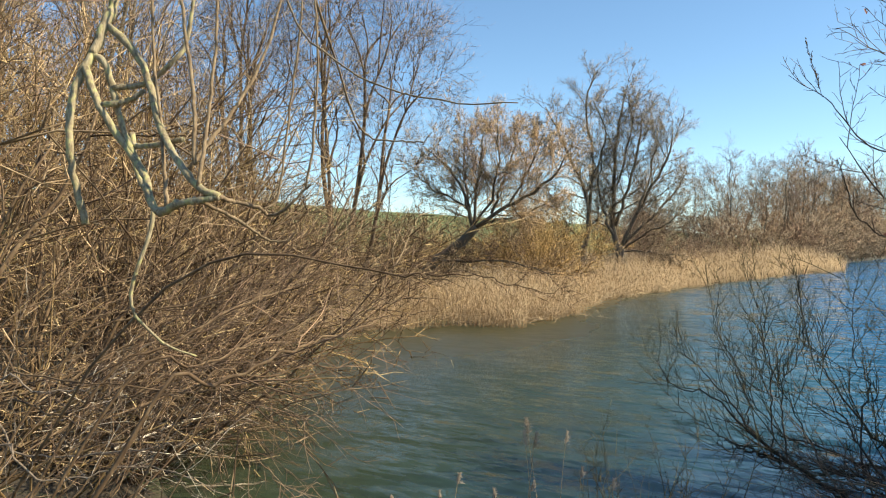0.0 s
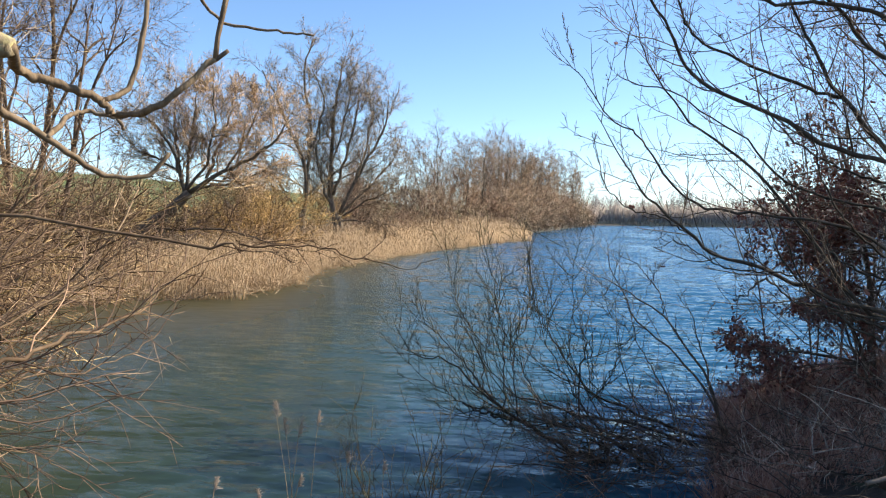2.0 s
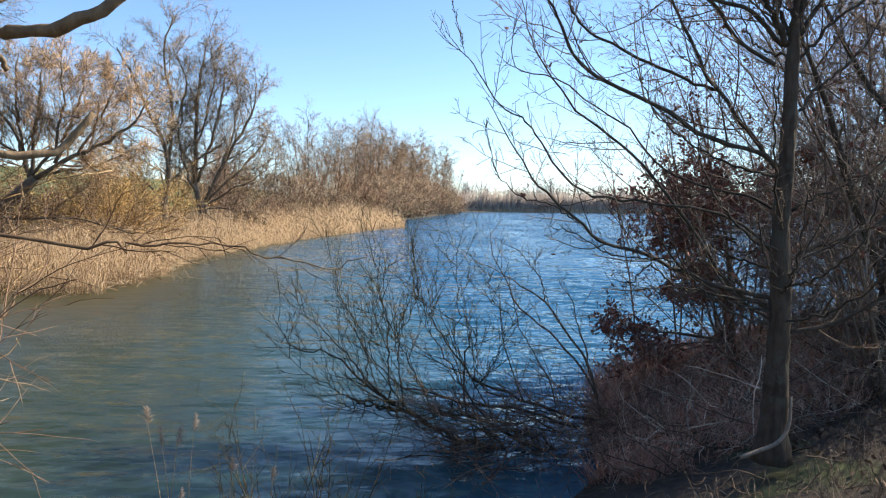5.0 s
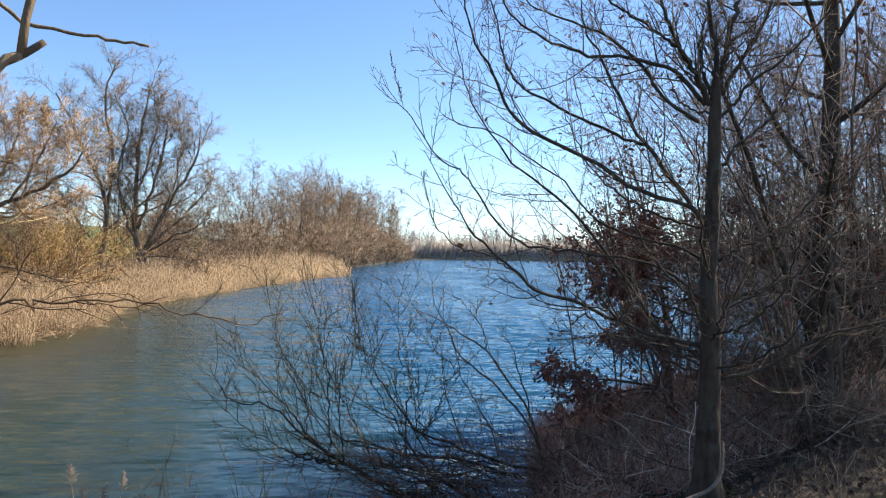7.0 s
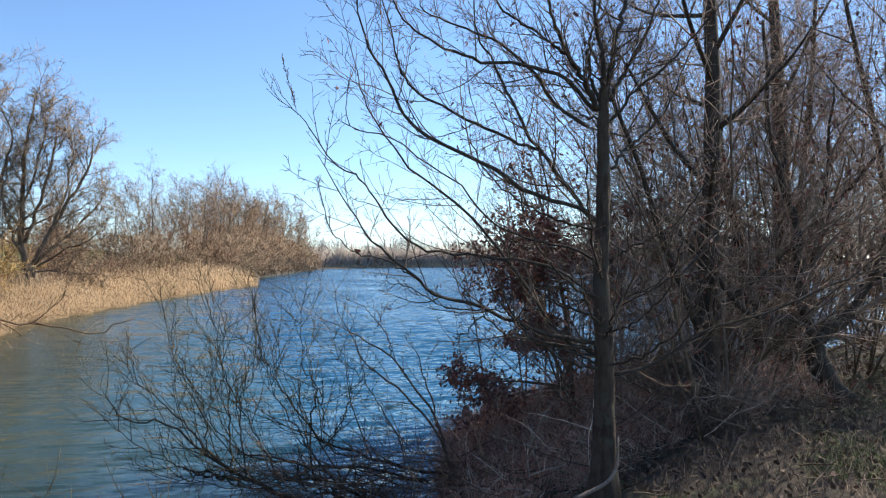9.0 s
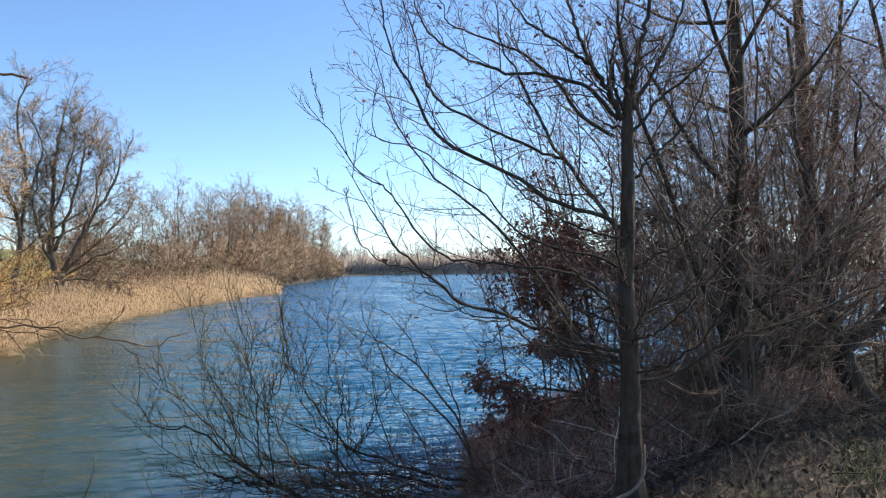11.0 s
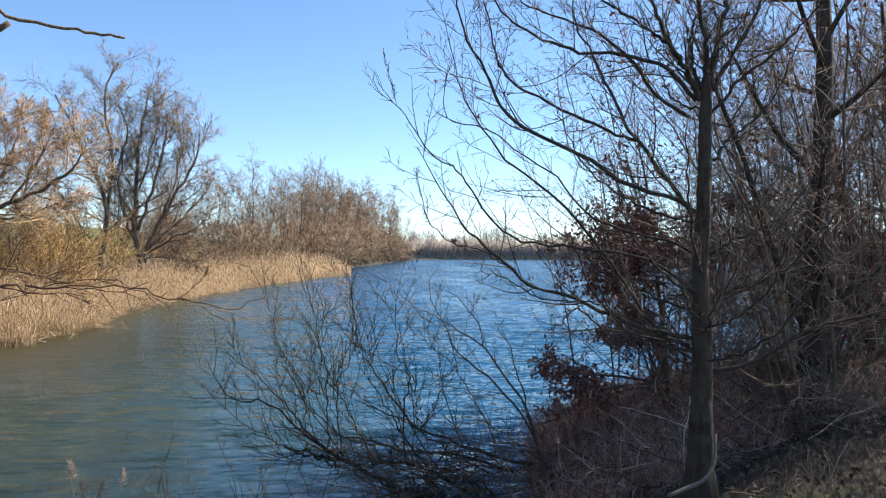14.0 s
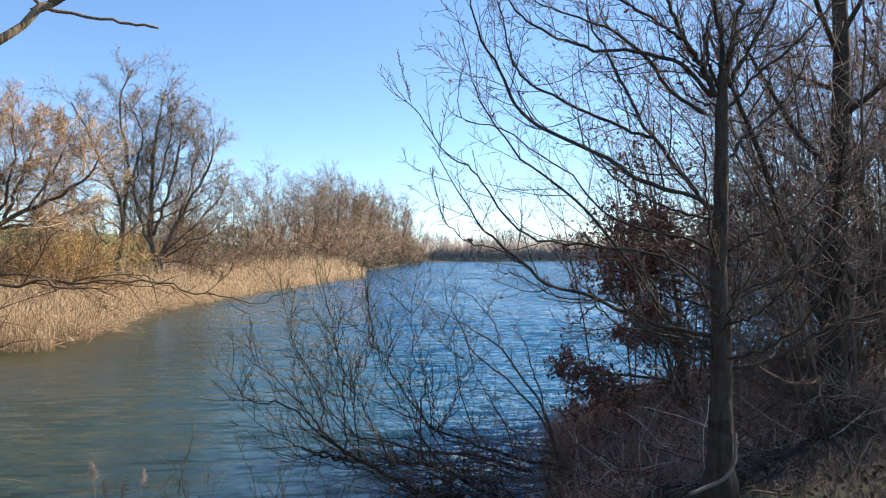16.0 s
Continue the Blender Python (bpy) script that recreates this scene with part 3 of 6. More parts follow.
    limb(0.016, 0.003, (-0.20, -0.10, 2.70), (-0.38, -0.02, 2.87), (-0.58, 0.05, 3.03), (-0.73, 0.12, 3.25), (-0.85, 0.20, 3.54))
    limb(0.024, 0.003, (-0.00, 0.00, 1.69), (-0.16, -0.02, 1.76), (-0.47, -0.04, 1.86), (-0.76, -0.07, 2.02), (-1.10, -0.09, 2.18), (-1.27, -0.11, 2.32), (-1.35, -0.13, 2.49), (-1.46, -0.16, 2.67), (-1.54, -0.18, 2.88), (-1.57, -0.20, 3.14))
    limb(0.022, 0.004, (-0.03, 0.00, 1.68), (-0.16, 0.01, 1.85), (-0.34, 0.03, 2.09), (-0.47, 0.04, 2.29), (-0.57, 0.06, 2.50), (-0.66, 0.07, 2.69), (-0.76, 0.09, 2.88), (-0.80, 0.10, 3.20))
    limb(0.016, 0.003, (-0.36, 0.08, 2.15), (-0.53, 0.06, 2.19), (-0.74, 0.04, 2.28), (-0.97, 0.01, 2.38), (-1.14, -0.01, 2.46), (-1.26, -0.03, 2.56), (-1.31, -0.05, 2.72), (-1.35, -0.08, 2.89), (-1.45, -0.10, 3.16))
    limb(0.02, 0.002, (-0.03, 0.00, 0.89), (-0.35, -0.04, 0.95), (-0.62, -0.09, 1.06), (-0.87, -0.13, 1.17), (-1.09, -0.18, 1.22), (-1.27, -0.22, 1.37), (-1.41, -0.27, 1.49), (-1.54, -0.31, 1.61), (-1.65, -0.36, 1.78), (-1.79, -0.40, 2.02))
    limb(0.014, 0.0018, (-0.02, 0.00, 1.16), (-0.29, -0.01, 1.37), (-0.76, -0.02, 1.46), (-1.04, -0.03, 1.48), (-1.22, -0.04, 1.54), (-1.38, -0.05, 1.71), (-1.47, -0.05, 1.85), (-1.55, -0.06, 1.95), (-1.68, -0.07, 2.01), (-1.82, -0.08, 2.20), (-1.90, -0.09, 2.31), (-2.08, -0.10, 2.45))
    limb(0.0022, 0.0015, (-1.90, -0.10, 2.30), (-1.94, -0.10, 2.45), (-1.99, -0.10, 2.64))
    limb(0.019, 0.002, (-0.02, 0.00, 0.80), (-0.26, 0.03, 0.96), (-0.44, 0.06, 1.23), (-0.63, 0.09, 1.48), (-0.78, 0.12, 1.69), (-0.95, 0.15, 1.84), (-1.16, 0.18, 1.99), (-1.31, 0.21, 2.19), (-1.44, 0.24, 2.39), (-1.50, 0.27, 2.57), (-1.57, 0.30, 2.85))
    limb(0.013, 0.0018, (0.03, 0.10, 1.42), (-0.18, 0.14, 1.52), (-0.44, 0.19, 1.58), (-0.66, 0.23, 1.69), (-0.84, 0.28, 1.92), (-1.05, 0.32, 2.08), (-1.33, 0.37, 2.27), (-1.55, 0.41, 2.33), (-1.59, 0.46, 2.51), (-1.55, 0.50, 2.70))
    limb(0.007, 0.0018, (-1.27, -0.25, 1.36), (-1.40, -0.27, 1.44), (-1.57, -0.29, 1.48), (-1.70, -0.31, 1.59), (-1.76, -0.33, 1.75), (-1.80, -0.35, 1.91))
    limb(0.011, 0.003, (-0.05, 0.00, 0.85), (-0.42, -0.10, 0.92), (-0.67, -0.20, 0.98), (-0.84, -0.30, 1.10), (-0.95, -0.40, 1.04), (-1.05, -0.50, 1.00))
    limb(0.007, 0.0018, (-0.67, -0.20, 1.12), (-0.88, -0.18, 1.14), (-1.05, -0.16, 1.16), (-1.22, -0.14, 1.26), (-1.37, -0.12, 1.31), (-1.43, -0.10, 1.38))
    limb(0.024, 0.006, (0.06, 0.00, 0.94), (0.14, 0.06, 1.10), (0.27, 0.12, 1.19), (0.49, 0.18, 1.24), (0.82, 0.24, 1.42), (1.12, 0.30, 1.74))
    limb(0.018, 0.004, (0.07, 0.00, 0.68), (0.32, -0.05, 0.74), (0.50, -0.10, 0.86), (0.71, -0.15, 0.98), (1.08, -0.20, 1.08), (1.46, -0.25, 1.23), (1.85, -0.30, 1.37))
    limb(0.016, 0.004, (0.10, 0.00, 2.02), (0.24, 0.08, 2.17), (0.45, 0.15, 2.31), (0.64, 0.22, 2.53), (0.88, 0.30, 2.97))
    limb(0.016, 0.004, (0.09, 0.00, 2.32), (0.26, -0.07, 2.53), (0.51, -0.13, 2.75), (0.80, -0.20, 3.08))
    limb(0.013, 0.003, (0.08, 0.00, 1.42), (0.26, -0.03, 1.53), (0.53, -0.07, 1.68), (0.76, -0.10, 1.98))
    # thin limbs on the near and far side of the trunk, and short shoots straight from its bark
    for i in range(16):
        h, a = 0.7 + 1.7 * rng.random(), (-1.57 if i % 2 else 1.57) + 0.9 * rng.normal()
        d, L = np.array([math.cos(a), math.sin(a), 0.0]), 0.5 + 0.6 * rng.random()
        limb(0.0124, 0.003, (0.03, 0, h), tuple(d * 0.35 * L + (0.03, 0, h + 0.1 * L)), tuple(d * 0.7 * L + (0.03, 0, h + 0.35 * L)), tuple(d * 0.9 * L + (0.03, 0, h + 0.75 * L)))
    # a pale dead shoot that hugs the foot of the trunk and bends away along the ground
    stub = bezier([(0.085, -0.07, 0.3), (0.075, -0.09, 0.22), (0.055, -0.11, 0.12), (-0.02, -0.14, 0.04), (-0.14, -0.17, 0.0), (-0.26, -0.2, -0.03)], 18)
    part("dead_shoot", Wood().add(stub[None], np.linspace(0.008, 0.014, 18)[None], 7), M_DRY, top, "pale dead shoot")


bank_tree()


def shaded_trees():
    tw = [dict(n=10, t=(0.12, 1), angle=(25, 65), ratio=0.5, seg=3, wig=0.1, up=0.03, rr=0.5, rmin=0.004),
          dict(n=9, t=(0.15, 1), angle=(30, 65), ratio=0.55, seg=2, wig=0.14, up=0.03, rr=0.55, rmin=0.003),
          dict(n=4, t=(0.2, 1), angle=(30, 65), ratio=0.6, seg=1, wig=0.14, up=0.02, rr=0.6, rmin=0.0026)]
    lb = [dict(n=20, t=(0.1, 1.0), angle=(35, 75), ratio=0.34, fall=0.5, seg=8, wig=0.06, up=0.05, rr=0.4, rmin=0.008)]

    def cp(s):
        return [dict(d) for d in s]

    tree("oak_tree", "dark bare tree with a thick trunk behind bushes", "tree", 3.56, 6.08, [(0, 0, 0.02, 0, 6.4, 0.11, 0.01, 0.035)], cp(lb), cp(tw), (M_TRUNK, M_SHADE), 21, "trees on the shaded bank")
    tree("bank_alder", "dark straight bare tree among bushes", "tree", 6.0, 8.4, [(0, 0, 0.06, 0.02, 6.4, 0.15, 0.01, 0.025), (0.3, 0.1, 0.12, 0.1, 5.6, 0.08, 0.01, 0.03), (-0.3, -0.1, -0.35, -0.1, 3.4, 0.09, 0.02, 0.05), (-0.15, -0.2, -0.12, -0.3, 3.0, 0.07, 0.02, 0.05)], [dict(lb[0], n=9)], cp(tw), (M_TRUNK, M_SHADE), 23, "trees on the shaded bank")
    tree("bank_alder", "dark straight bare tree among bushes", "tree", 7.4, 7.4, [(0, 0, -0.06, 0.02, 6.4, 0.1, 0.01, 0.03), (-0.3, 0.1, -0.2, 0.1, 5.6, 0.06, 0.02, 0.03)], [dict(lb[0], n=12)], cp(tw), (M_TRUNK, M_SHADE), 24, "trees on the shaded bank")


shaded_trees()


def leaning_tree():
    """A crooked tree that leans over the bank path and forks low down."""
    rng = np.random.default_rng(22)
    x, y = 5.25, 6.2
    top = thing("leaning_tree", x, y, ground_z(x, y) - 0.05, "dark crooked tree leaning over the bank path", "tree", "trees on the shaded bank")
    o = top.location[2]
    trunk = bezier([(0.06, 0, -0.1), (-0.06, 0, 0.82 - o), (-0.28, 0, 1.0 - o), (-0.44, 0.02, 1.3 - o), (-0.47, 0.02, 1.56 - o)], 18)
    part("trunk", Wood().add(trunk[None], (np.linspace(0.12, 0.085, 18) * (1 + 0.04 * rng.normal(size=18)))[None], 12), M_TRUNK, top)
    shoots = [dict(n=13, t=(0.2, 1), angle=(25, 65), ratio=0.34, fall=0.4, seg=6, wig=0.1, up=0.03, rr=0.45, tip=0.3, rmin=0.005),
              dict(n=8, t=(0.15, 1), angle=(30, 65), ratio=0.5, fall=0.4, seg=3, wig=0.12, up=0.03, rr=0.55, tip=0.4, rmin=0.0034),
              dict(n=5, t=(0.2, 1), angle=(30, 65), ratio=0.55, fall=0.4, seg=1, wig=0.14, up=0.02, rr=0.6, tip=0.5, rmin=0.0026)]

    def limb(r0, r1, *points):
        grow_limb(rng, top, (M_TRUNK, M_SHADE), shoots, (r0, r1), [(a, b, c - o) for a, b, c in points], k=8, n=22, jitter=0.012, leaves=(0.02, 0.045))

    limb(0.07, 0.02, (-0.46, 0.02, 1.45), (-0.25, 0, 1.62), (-0.05, 0, 1.78), (0.16, 0, 2.07), (0.42, 0.1, 2.4), (0.6, 0.2, 3.2), (0.65, 0.3, 4.4))
    limb(0.06, 0.015, (-0.47, 0.02, 1.5), (-0.55, 0.1, 1.9), (-0.5, 0.2, 2.5), (-0.7, 0.25, 3.3), (-0.75, 0.3, 4.6))
    limb(0.045, 0.012, (-0.47, 0.02, 1.55), (-0.75, -0.05, 1.68), (-1.1, -0.1, 1.72), (-1.5, -0.2, 1.95), (-1.8, -0.2, 2.5))
    limb(0.035, 0.01, (0.16, 0, 2.07), (0.5, -0.2, 2.15), (0.9, -0.3, 2.3), (1.3, -0.3, 2.8))
    limb(0.03, 0.01, (-0.52, 0.1, 1.9), (-0.2, 0.3, 2.4), (0.0, 0.4, 3.0), (0.1, 0.4, 4.0))


leaning_tree()


def shrub(name, label, x, y, n, height, spread, mats, seed, group="", way=(0, 0), twigs=(8, 5), r=0.016, up=0.02, z=None, low=0.25, wig=0.06, rmin=0.002, k=3, seg=8, third=0, leaves=0.0):
    """A many-stemmed bush: n stems that fan out from one stool."""
    rng = np.random.default_rng(seed)
    z = ground_z(x, y) - 0.04 if z is None else z
    top = thing(name, x, y, z, label, "bush", group)
    a = rng.random(n) * 6.283
    base = np.stack([np.cos(a), np.sin(a), 0 * a], 1) * (0.08 + 0.25 * rng.random(n))[:, None]
    s = spread * np.sqrt(rng.random(n))
    ways = np.stack([np.cos(a) * s + way[0], np.sin(a) * s + way[1], np.full(n, 1.0) * (low + (1 - low) * rng.random(n))], 1)
    P, R = shoot(rng, base, ways, height * (0.65 + 0.45 * rng.random(n)), r * (0.6 + 0.6 * rng.random(n)), seg, wig, up, 0.2)
    for j in range(n):
        part("stem", Wood().add(P[j : j + 1], R[j : j + 1], 5 if y < 30 else 3), mats[0], top)
    A, S = fork(rng, P, R, twigs[0], (0.12, 1), (20, 60), 0.42, 0.5, 2 if y > 30 else 4, wig * 1.4, up, 0.55, 0.3, rmin * 1.5)
    B, U = fork(rng, A, S, twigs[1], (0.15, 1), (25, 65), 0.5, 0.4, 1 if y > 30 else 2, wig * 1.8, up, 0.6, 0.4, rmin)
    w = Wood().add(A, S, k).add(B, U, 3)
    if third:
        C, V = fork(rng, B, U, third, (0.15, 1), (25, 70), 0.6, 0.4, 1, wig * 2, up, 0.7, 0.5, rmin)
        w.add(C, V, 3)
    part("crown", w, mats[1], top, kind="stuff")
    if leaves:
        V, Q = leaf_faces(rng, B[rng.random(len(B)) < leaves, -1], 0.05)
        part("foliage", Wood().faces(V, Q), M_LEAF, top, "scattered withered brown leaves", kind="stuff")
    return top


# hawthorn and bramble under the shaded trees: low tangles, then tall stems
LOW_BUSHES = [(4.3, 7.2, 7, 2.6, 1.2), (5.2, 9.2, 9, 3.0, 1.2), (6.3, 8.9, 9, 3.0, 1.2), (3.3, 6.8, 6, 1.8, 1.3), (4.3, 7.9, 7, 2.2, 1.6), (3.1, 7.3, 5, 1.9, 1.2), (3.5, 9.3, 6, 1.8, 1.2), (8.3, 9.4, 10, 2.8, 1.3), (9.3, 10.6, 10, 3.2, 1.2), (7.3, 10.1, 9, 2.8, 1.2)]
TALL_BUSHES = [(6.7, 10.5, 13, 6.4, 0.45), (8.9, 10.5, 13, 6.6, 0.45), (3.9, 6.5, 6, 4.4, 0.35), (3.4, 5.7, 7, 4.4, 0.3), (6.5, 8.6, 6, 5.4, 0.6), (7.7, 10.9, 13, 7.0, 0.4), (5.9, 10.0, 11, 5.6, 0.45),
               (4.7, 8.3, 7, 5.0, 0.35), (4.1, 6.4, 6, 4.6, 0.4), (6.1, 7.4, 6, 4.4, 0.45), (5.4, 7.7, 6, 4.2, 0.5), (3.3, 8.5, 7, 4.1, 0.35), (3.9, 8.6, 7, 4.3, 0.35), (8.2, 8.8, 11, 6.0, 0.5), (7.0, 7.0, 8, 4.8, 0.5)]
for j, (x, y, n, h, s) in enumerate(LOW_BUSHES + TALL_BUSHES):
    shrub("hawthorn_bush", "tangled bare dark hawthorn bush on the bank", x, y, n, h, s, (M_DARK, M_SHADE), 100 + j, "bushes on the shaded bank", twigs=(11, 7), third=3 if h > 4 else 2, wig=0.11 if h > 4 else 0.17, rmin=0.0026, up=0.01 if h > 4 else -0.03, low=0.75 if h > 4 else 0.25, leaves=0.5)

# brambles in front of them
for j, (x, y, n, h, s) in enumerate([(2.9, 6.3, 7, 1.6, 0.9), (3.6, 6.9, 8, 2.0, 1.0), (4.6, 7.6, 9, 3.0, 1.1)]):
    shrub("bramble_bush", "arching bare brown bramble stems on the bank", x, y, n, h, s, (M_SHADE, M_SHADE), 170 + j, "brambles on the shaded bank", twigs=(12, 8), third=2, wig=0.17, rmin=0.0024, up=-0.02, r=0.009)

# thin upright saplings at the water
for j, (x, y, h) in enumerate([(2.45, 9.7, 3.3), (2.95, 9.6, 3.6), (3.15, 10.2, 4.1), (3.35, 9.9, 4.2), (3.7, 9.5, 3.9), (4.2, 10.2, 4.4)]):
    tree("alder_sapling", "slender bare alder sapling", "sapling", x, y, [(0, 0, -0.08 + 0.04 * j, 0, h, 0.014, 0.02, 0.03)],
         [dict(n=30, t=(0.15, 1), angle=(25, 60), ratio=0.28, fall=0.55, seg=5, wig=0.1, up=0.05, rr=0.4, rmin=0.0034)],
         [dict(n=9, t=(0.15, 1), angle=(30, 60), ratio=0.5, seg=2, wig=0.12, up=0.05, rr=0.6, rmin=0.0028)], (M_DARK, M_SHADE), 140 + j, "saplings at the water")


def leafy_oak():
    """A young oak that still holds its dead leaves, on low sprays over the water."""
    rng = np.random.default_rng(31)
    x, y = 3.0, 7.9
    z = ground_z(x, y) - 0.03
    top = thing("young_oak", x, y, z, "young oak holding dark russet dead leaves", "tree")
    P, R = shoot(rng, (0, 0, 0), (0, 0, 1), 2.9, 0.034, 10, 0.05, 0.03)
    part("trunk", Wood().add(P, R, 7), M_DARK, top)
    rows = []
    for i in range(5):  # a low spray that reaches far out over the water
        rows.append((0.8 + 0.1 * rng.random() - z, (-1, -0.3 + 0.15 * i, 0.0), 1.1 + 0.35 * rng.random(), 0.4))
    for i in range(24):  # the bushy upper part
        rows.append((1.5 + 1.05 * rng.random() - z, (-0.9, 0.6 * rng.normal(), 0.12 + 0.15 * rng.normal()), 0.6 + 0.75 * rng.random(), 0.3))
    for i in range(10):  # the shorter lower limbs
        rows.append((0.95 + 0.55 * rng.random() - z, (-0.5, 0.9 * rng.normal(), 0.1), 0.5 + 0.35 * rng.random(), 0.3))
    for i in range(11):
        rows.append((1.6 + 1.1 * rng.random() - z, (0.8, 0.7 * rng.normal(), 0.12), 0.9, 0.2))
    for h, way, length, bare in rows:
        P, R = shoot(rng, (0, 0, h), way, length, 0.012, 9, 0.12, 0.01, 0.2)
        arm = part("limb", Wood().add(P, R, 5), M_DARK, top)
        A, S = fork(rng, P, R, 11, (bare, 1), (22, 45) if bare > 0.35 else (30, 60), 0.27, 0.3, 4, 0.1, 0.0, 0.5, 0.4, 0.003)
        B, U = fork(rng, A, S, 5, (0.2, 1), (30, 60), 0.5, 0.4, 3, 0.1, 0.0, 0.6, 0.5, 0.0022)
        tips = np.concatenate([B[:, 1:].reshape(-1, 3), A[:, 2:].reshape(-1, 3)])
        tips = np.repeat(tips[rng.random(len(tips)) < (0.95 if bare > 0.35 else 0.52)], 2, 0)
        V, Q = leaf_faces(rng, tips + rng.normal(size=tips.shape) * 0.022, 0.047)
        part("spray", Wood().add(A, S, 3).add(B, U, 3), M_SHADE, arm, kind="stuff")
        part("foliage", Wood().faces(V, Q), M_LEAF, arm, "dark russet withered leaves", kind="stuff")


leafy_oak()


# ---- willow bush standing in the water ----
def water_willow():
    rng = np.random.default_rng(41)
    x, y = 0.9, 6.6
    top = thing("water_willow", x, y, -0.1, "bare olive willow bush sprawling out over the water", "bush")
    shoots = [dict(n=14, t=(0.15, 1), angle=(22, 60), ratio=0.36, fall=0.3, seg=6, wig=0.1, up=0.12, rr=0.55, tip=0.3, rmin=0.0042),
              dict(n=5, t=(0.15, 1), angle=(22, 55), ratio=0.5, fall=0.4, seg=3, wig=0.1, up=0.08, rr=0.6, tip=0.4, rmin=0.003),
              dict(n=2, t=(0.3, 1), angle=(25, 60), ratio=0.5, fall=0.4, seg=2, wig=0.1, up=0.05, rr=0.6, tip=0.4, rmin=0.002)]

    def limb(r0, r1, *points):
        grow_limb(rng, top, (M_TRUNK, M_OLIVE), shoots, (0.72 * r0, r1), points, "stem", 7, 24, 0.012, 1.3)

    limb(0.028, 0.003, (-0.78, 0.20, 0.15), (-1.13, 0.26, 0.32), (-1.46, 0.31, 0.47), (-1.75, 0.37, 0.66), (-2.09, 0.43, 0.94), (-2.37, 0.49, 0.94), (-2.55, 0.54, 1.07), (-2.66, 0.60, 1.20))
    limb(0.018, 0.002, (-1.46, 0.30, 0.48), (-1.73, 0.36, 0.69), (-1.89, 0.42, 0.90), (-2.15, 0.48, 1.12), (-2.36, 0.54, 1.30), (-2.51, 0.60, 1.50))
    limb(0.014, 0.002, (-1.23, 0.30, 0.38), (-1.58, 0.31, 0.47), (-1.80, 0.33, 0.51), (-1.98, 0.34, 0.55), (-2.08, 0.36, 0.66), (-2.25, 0.37, 0.71), (-2.44, 0.39, 0.87), (-2.56, 0.40, 1.03))
    limb(0.024, 0.002, (0.61, 0.30, 0.31), (0.07, 0.36, 0.41), (-0.35, 0.43, 0.56), (-0.70, 0.49, 0.68), (-0.93, 0.55, 0.98), (-1.10, 0.61, 1.19), (-1.21, 0.68, 1.40), (-1.37, 0.74, 1.64), (-1.65, 0.80, 1.67))
    limb(0.022, 0.002, (0.26, 0.20, 0.32), (-0.26, 0.24, 0.46), (-0.78, 0.29, 0.50), (-1.18, 0.33, 0.59), (-1.44, 0.37, 0.67), (-1.67, 0.41, 0.88), (-1.77, 0.46, 1.11), (-1.88, 0.50, 1.29))
    limb(0.016, 0.002, (-0.57, 0.20, 0.36), (-0.82, 0.28, 0.66), (-0.90, 0.36, 0.80), (-1.13, 0.44, 1.16), (-1.14, 0.52, 1.47), (-1.25, 0.60, 1.89))
    limb(0.014, 0.002, (-0.78, 0.30, 0.40), (-0.80, 0.37, 0.85), (-0.74, 0.43, 1.15), (-0.85, 0.50, 1.36), (-0.89, 0.57, 1.67), (-0.88, 0.63, 1.88), (-1.01, 0.70, 2.13))
    limb(0.013, 0.002, (-1.51, 0.30, 0.44), (-1.54, 0.38, 0.83), (-1.54, 0.46, 1.18), (-1.62, 0.54, 1.43), (-1.68, 0.62, 1.74), (-1.70, 0.70, 2.06))
    limb(0.012, 0.002, (-1.37, 0.20, 0.46), (-1.43, 0.28, 0.85), (-1.45, 0.36, 1.09), (-1.34, 0.44, 1.28), (-1.27, 0.52, 1.58), (-1.33, 0.60, 1.95))
    limb(0.012, 0.002, (-1.75, 0.40, 0.66), (-1.75, 0.48, 0.87), (-1.89, 0.56, 1.23), (-2.03, 0.64, 1.48), (-2.12, 0.72, 1.74), (-2.21, 0.80, 2.01))
    limb(0.012, 0.002, (-1.08, 0.30, 0.36), (-1.23, 0.30, 0.68), (-1.38, 0.30, 0.99), (-1.52, 0.30, 1.25), (-1.59, 0.30, 1.51), (-1.48, 0.30, 1.92))
    limb(0.01, 0.002, (-0.70, 0.50, 0.60), (-0.56, 0.54, 0.75), (-0.44, 0.58, 1.00), (-0.34, 0.62, 1.27), (-0.55, 0.66, 1.43), (-0.61, 0.70, 1.76))
    limb(0.011, 0.004, (-0.35, 0.40, 0.56), (-0.62, 0.40, 0.62), (-0.68, 0.40, 0.94), (-0.72, 0.40, 1.21))
    limb(0.008, 0.014, (-1.92, 0.30, 0.54), (-1.73, 0.30, 0.48), (-1.43, 0.30, 0.41))
    limb(0.012, 0.003, (-0.13, 0.00, 0.44), (-0.48, 0.03, 0.40), (-0.88, 0.07, 0.47), (-1.12, 0.10, 0.45), (-1.47, 0.13, 0.39), (-1.81, 0.17, 0.50), (-2.00, 0.20, 0.50))
    # roots and low wood that carry the bush from the bank
    limb(0.04, 0.02, (0.55, 0.1, 0.1), (0.1, 0.15, 0.02), (-0.4, 0.2, 0.08), (-0.8, 0.22, 0.18))
    limb(0.03, 0.012, (0.3, 0.2, -0.1), (-0.2, 0.3, 0.12), (-0.7, 0.35, 0.35), (-1.1, 0.3, 0.42))
    limb(0.02, 0.008, (-0.7, 0.3, -0.15), (-0.9, 0.25, 0.15), (-1.25, 0.25, 0.35))
    # a low tangle of dead twigs round the foot
    n = 150
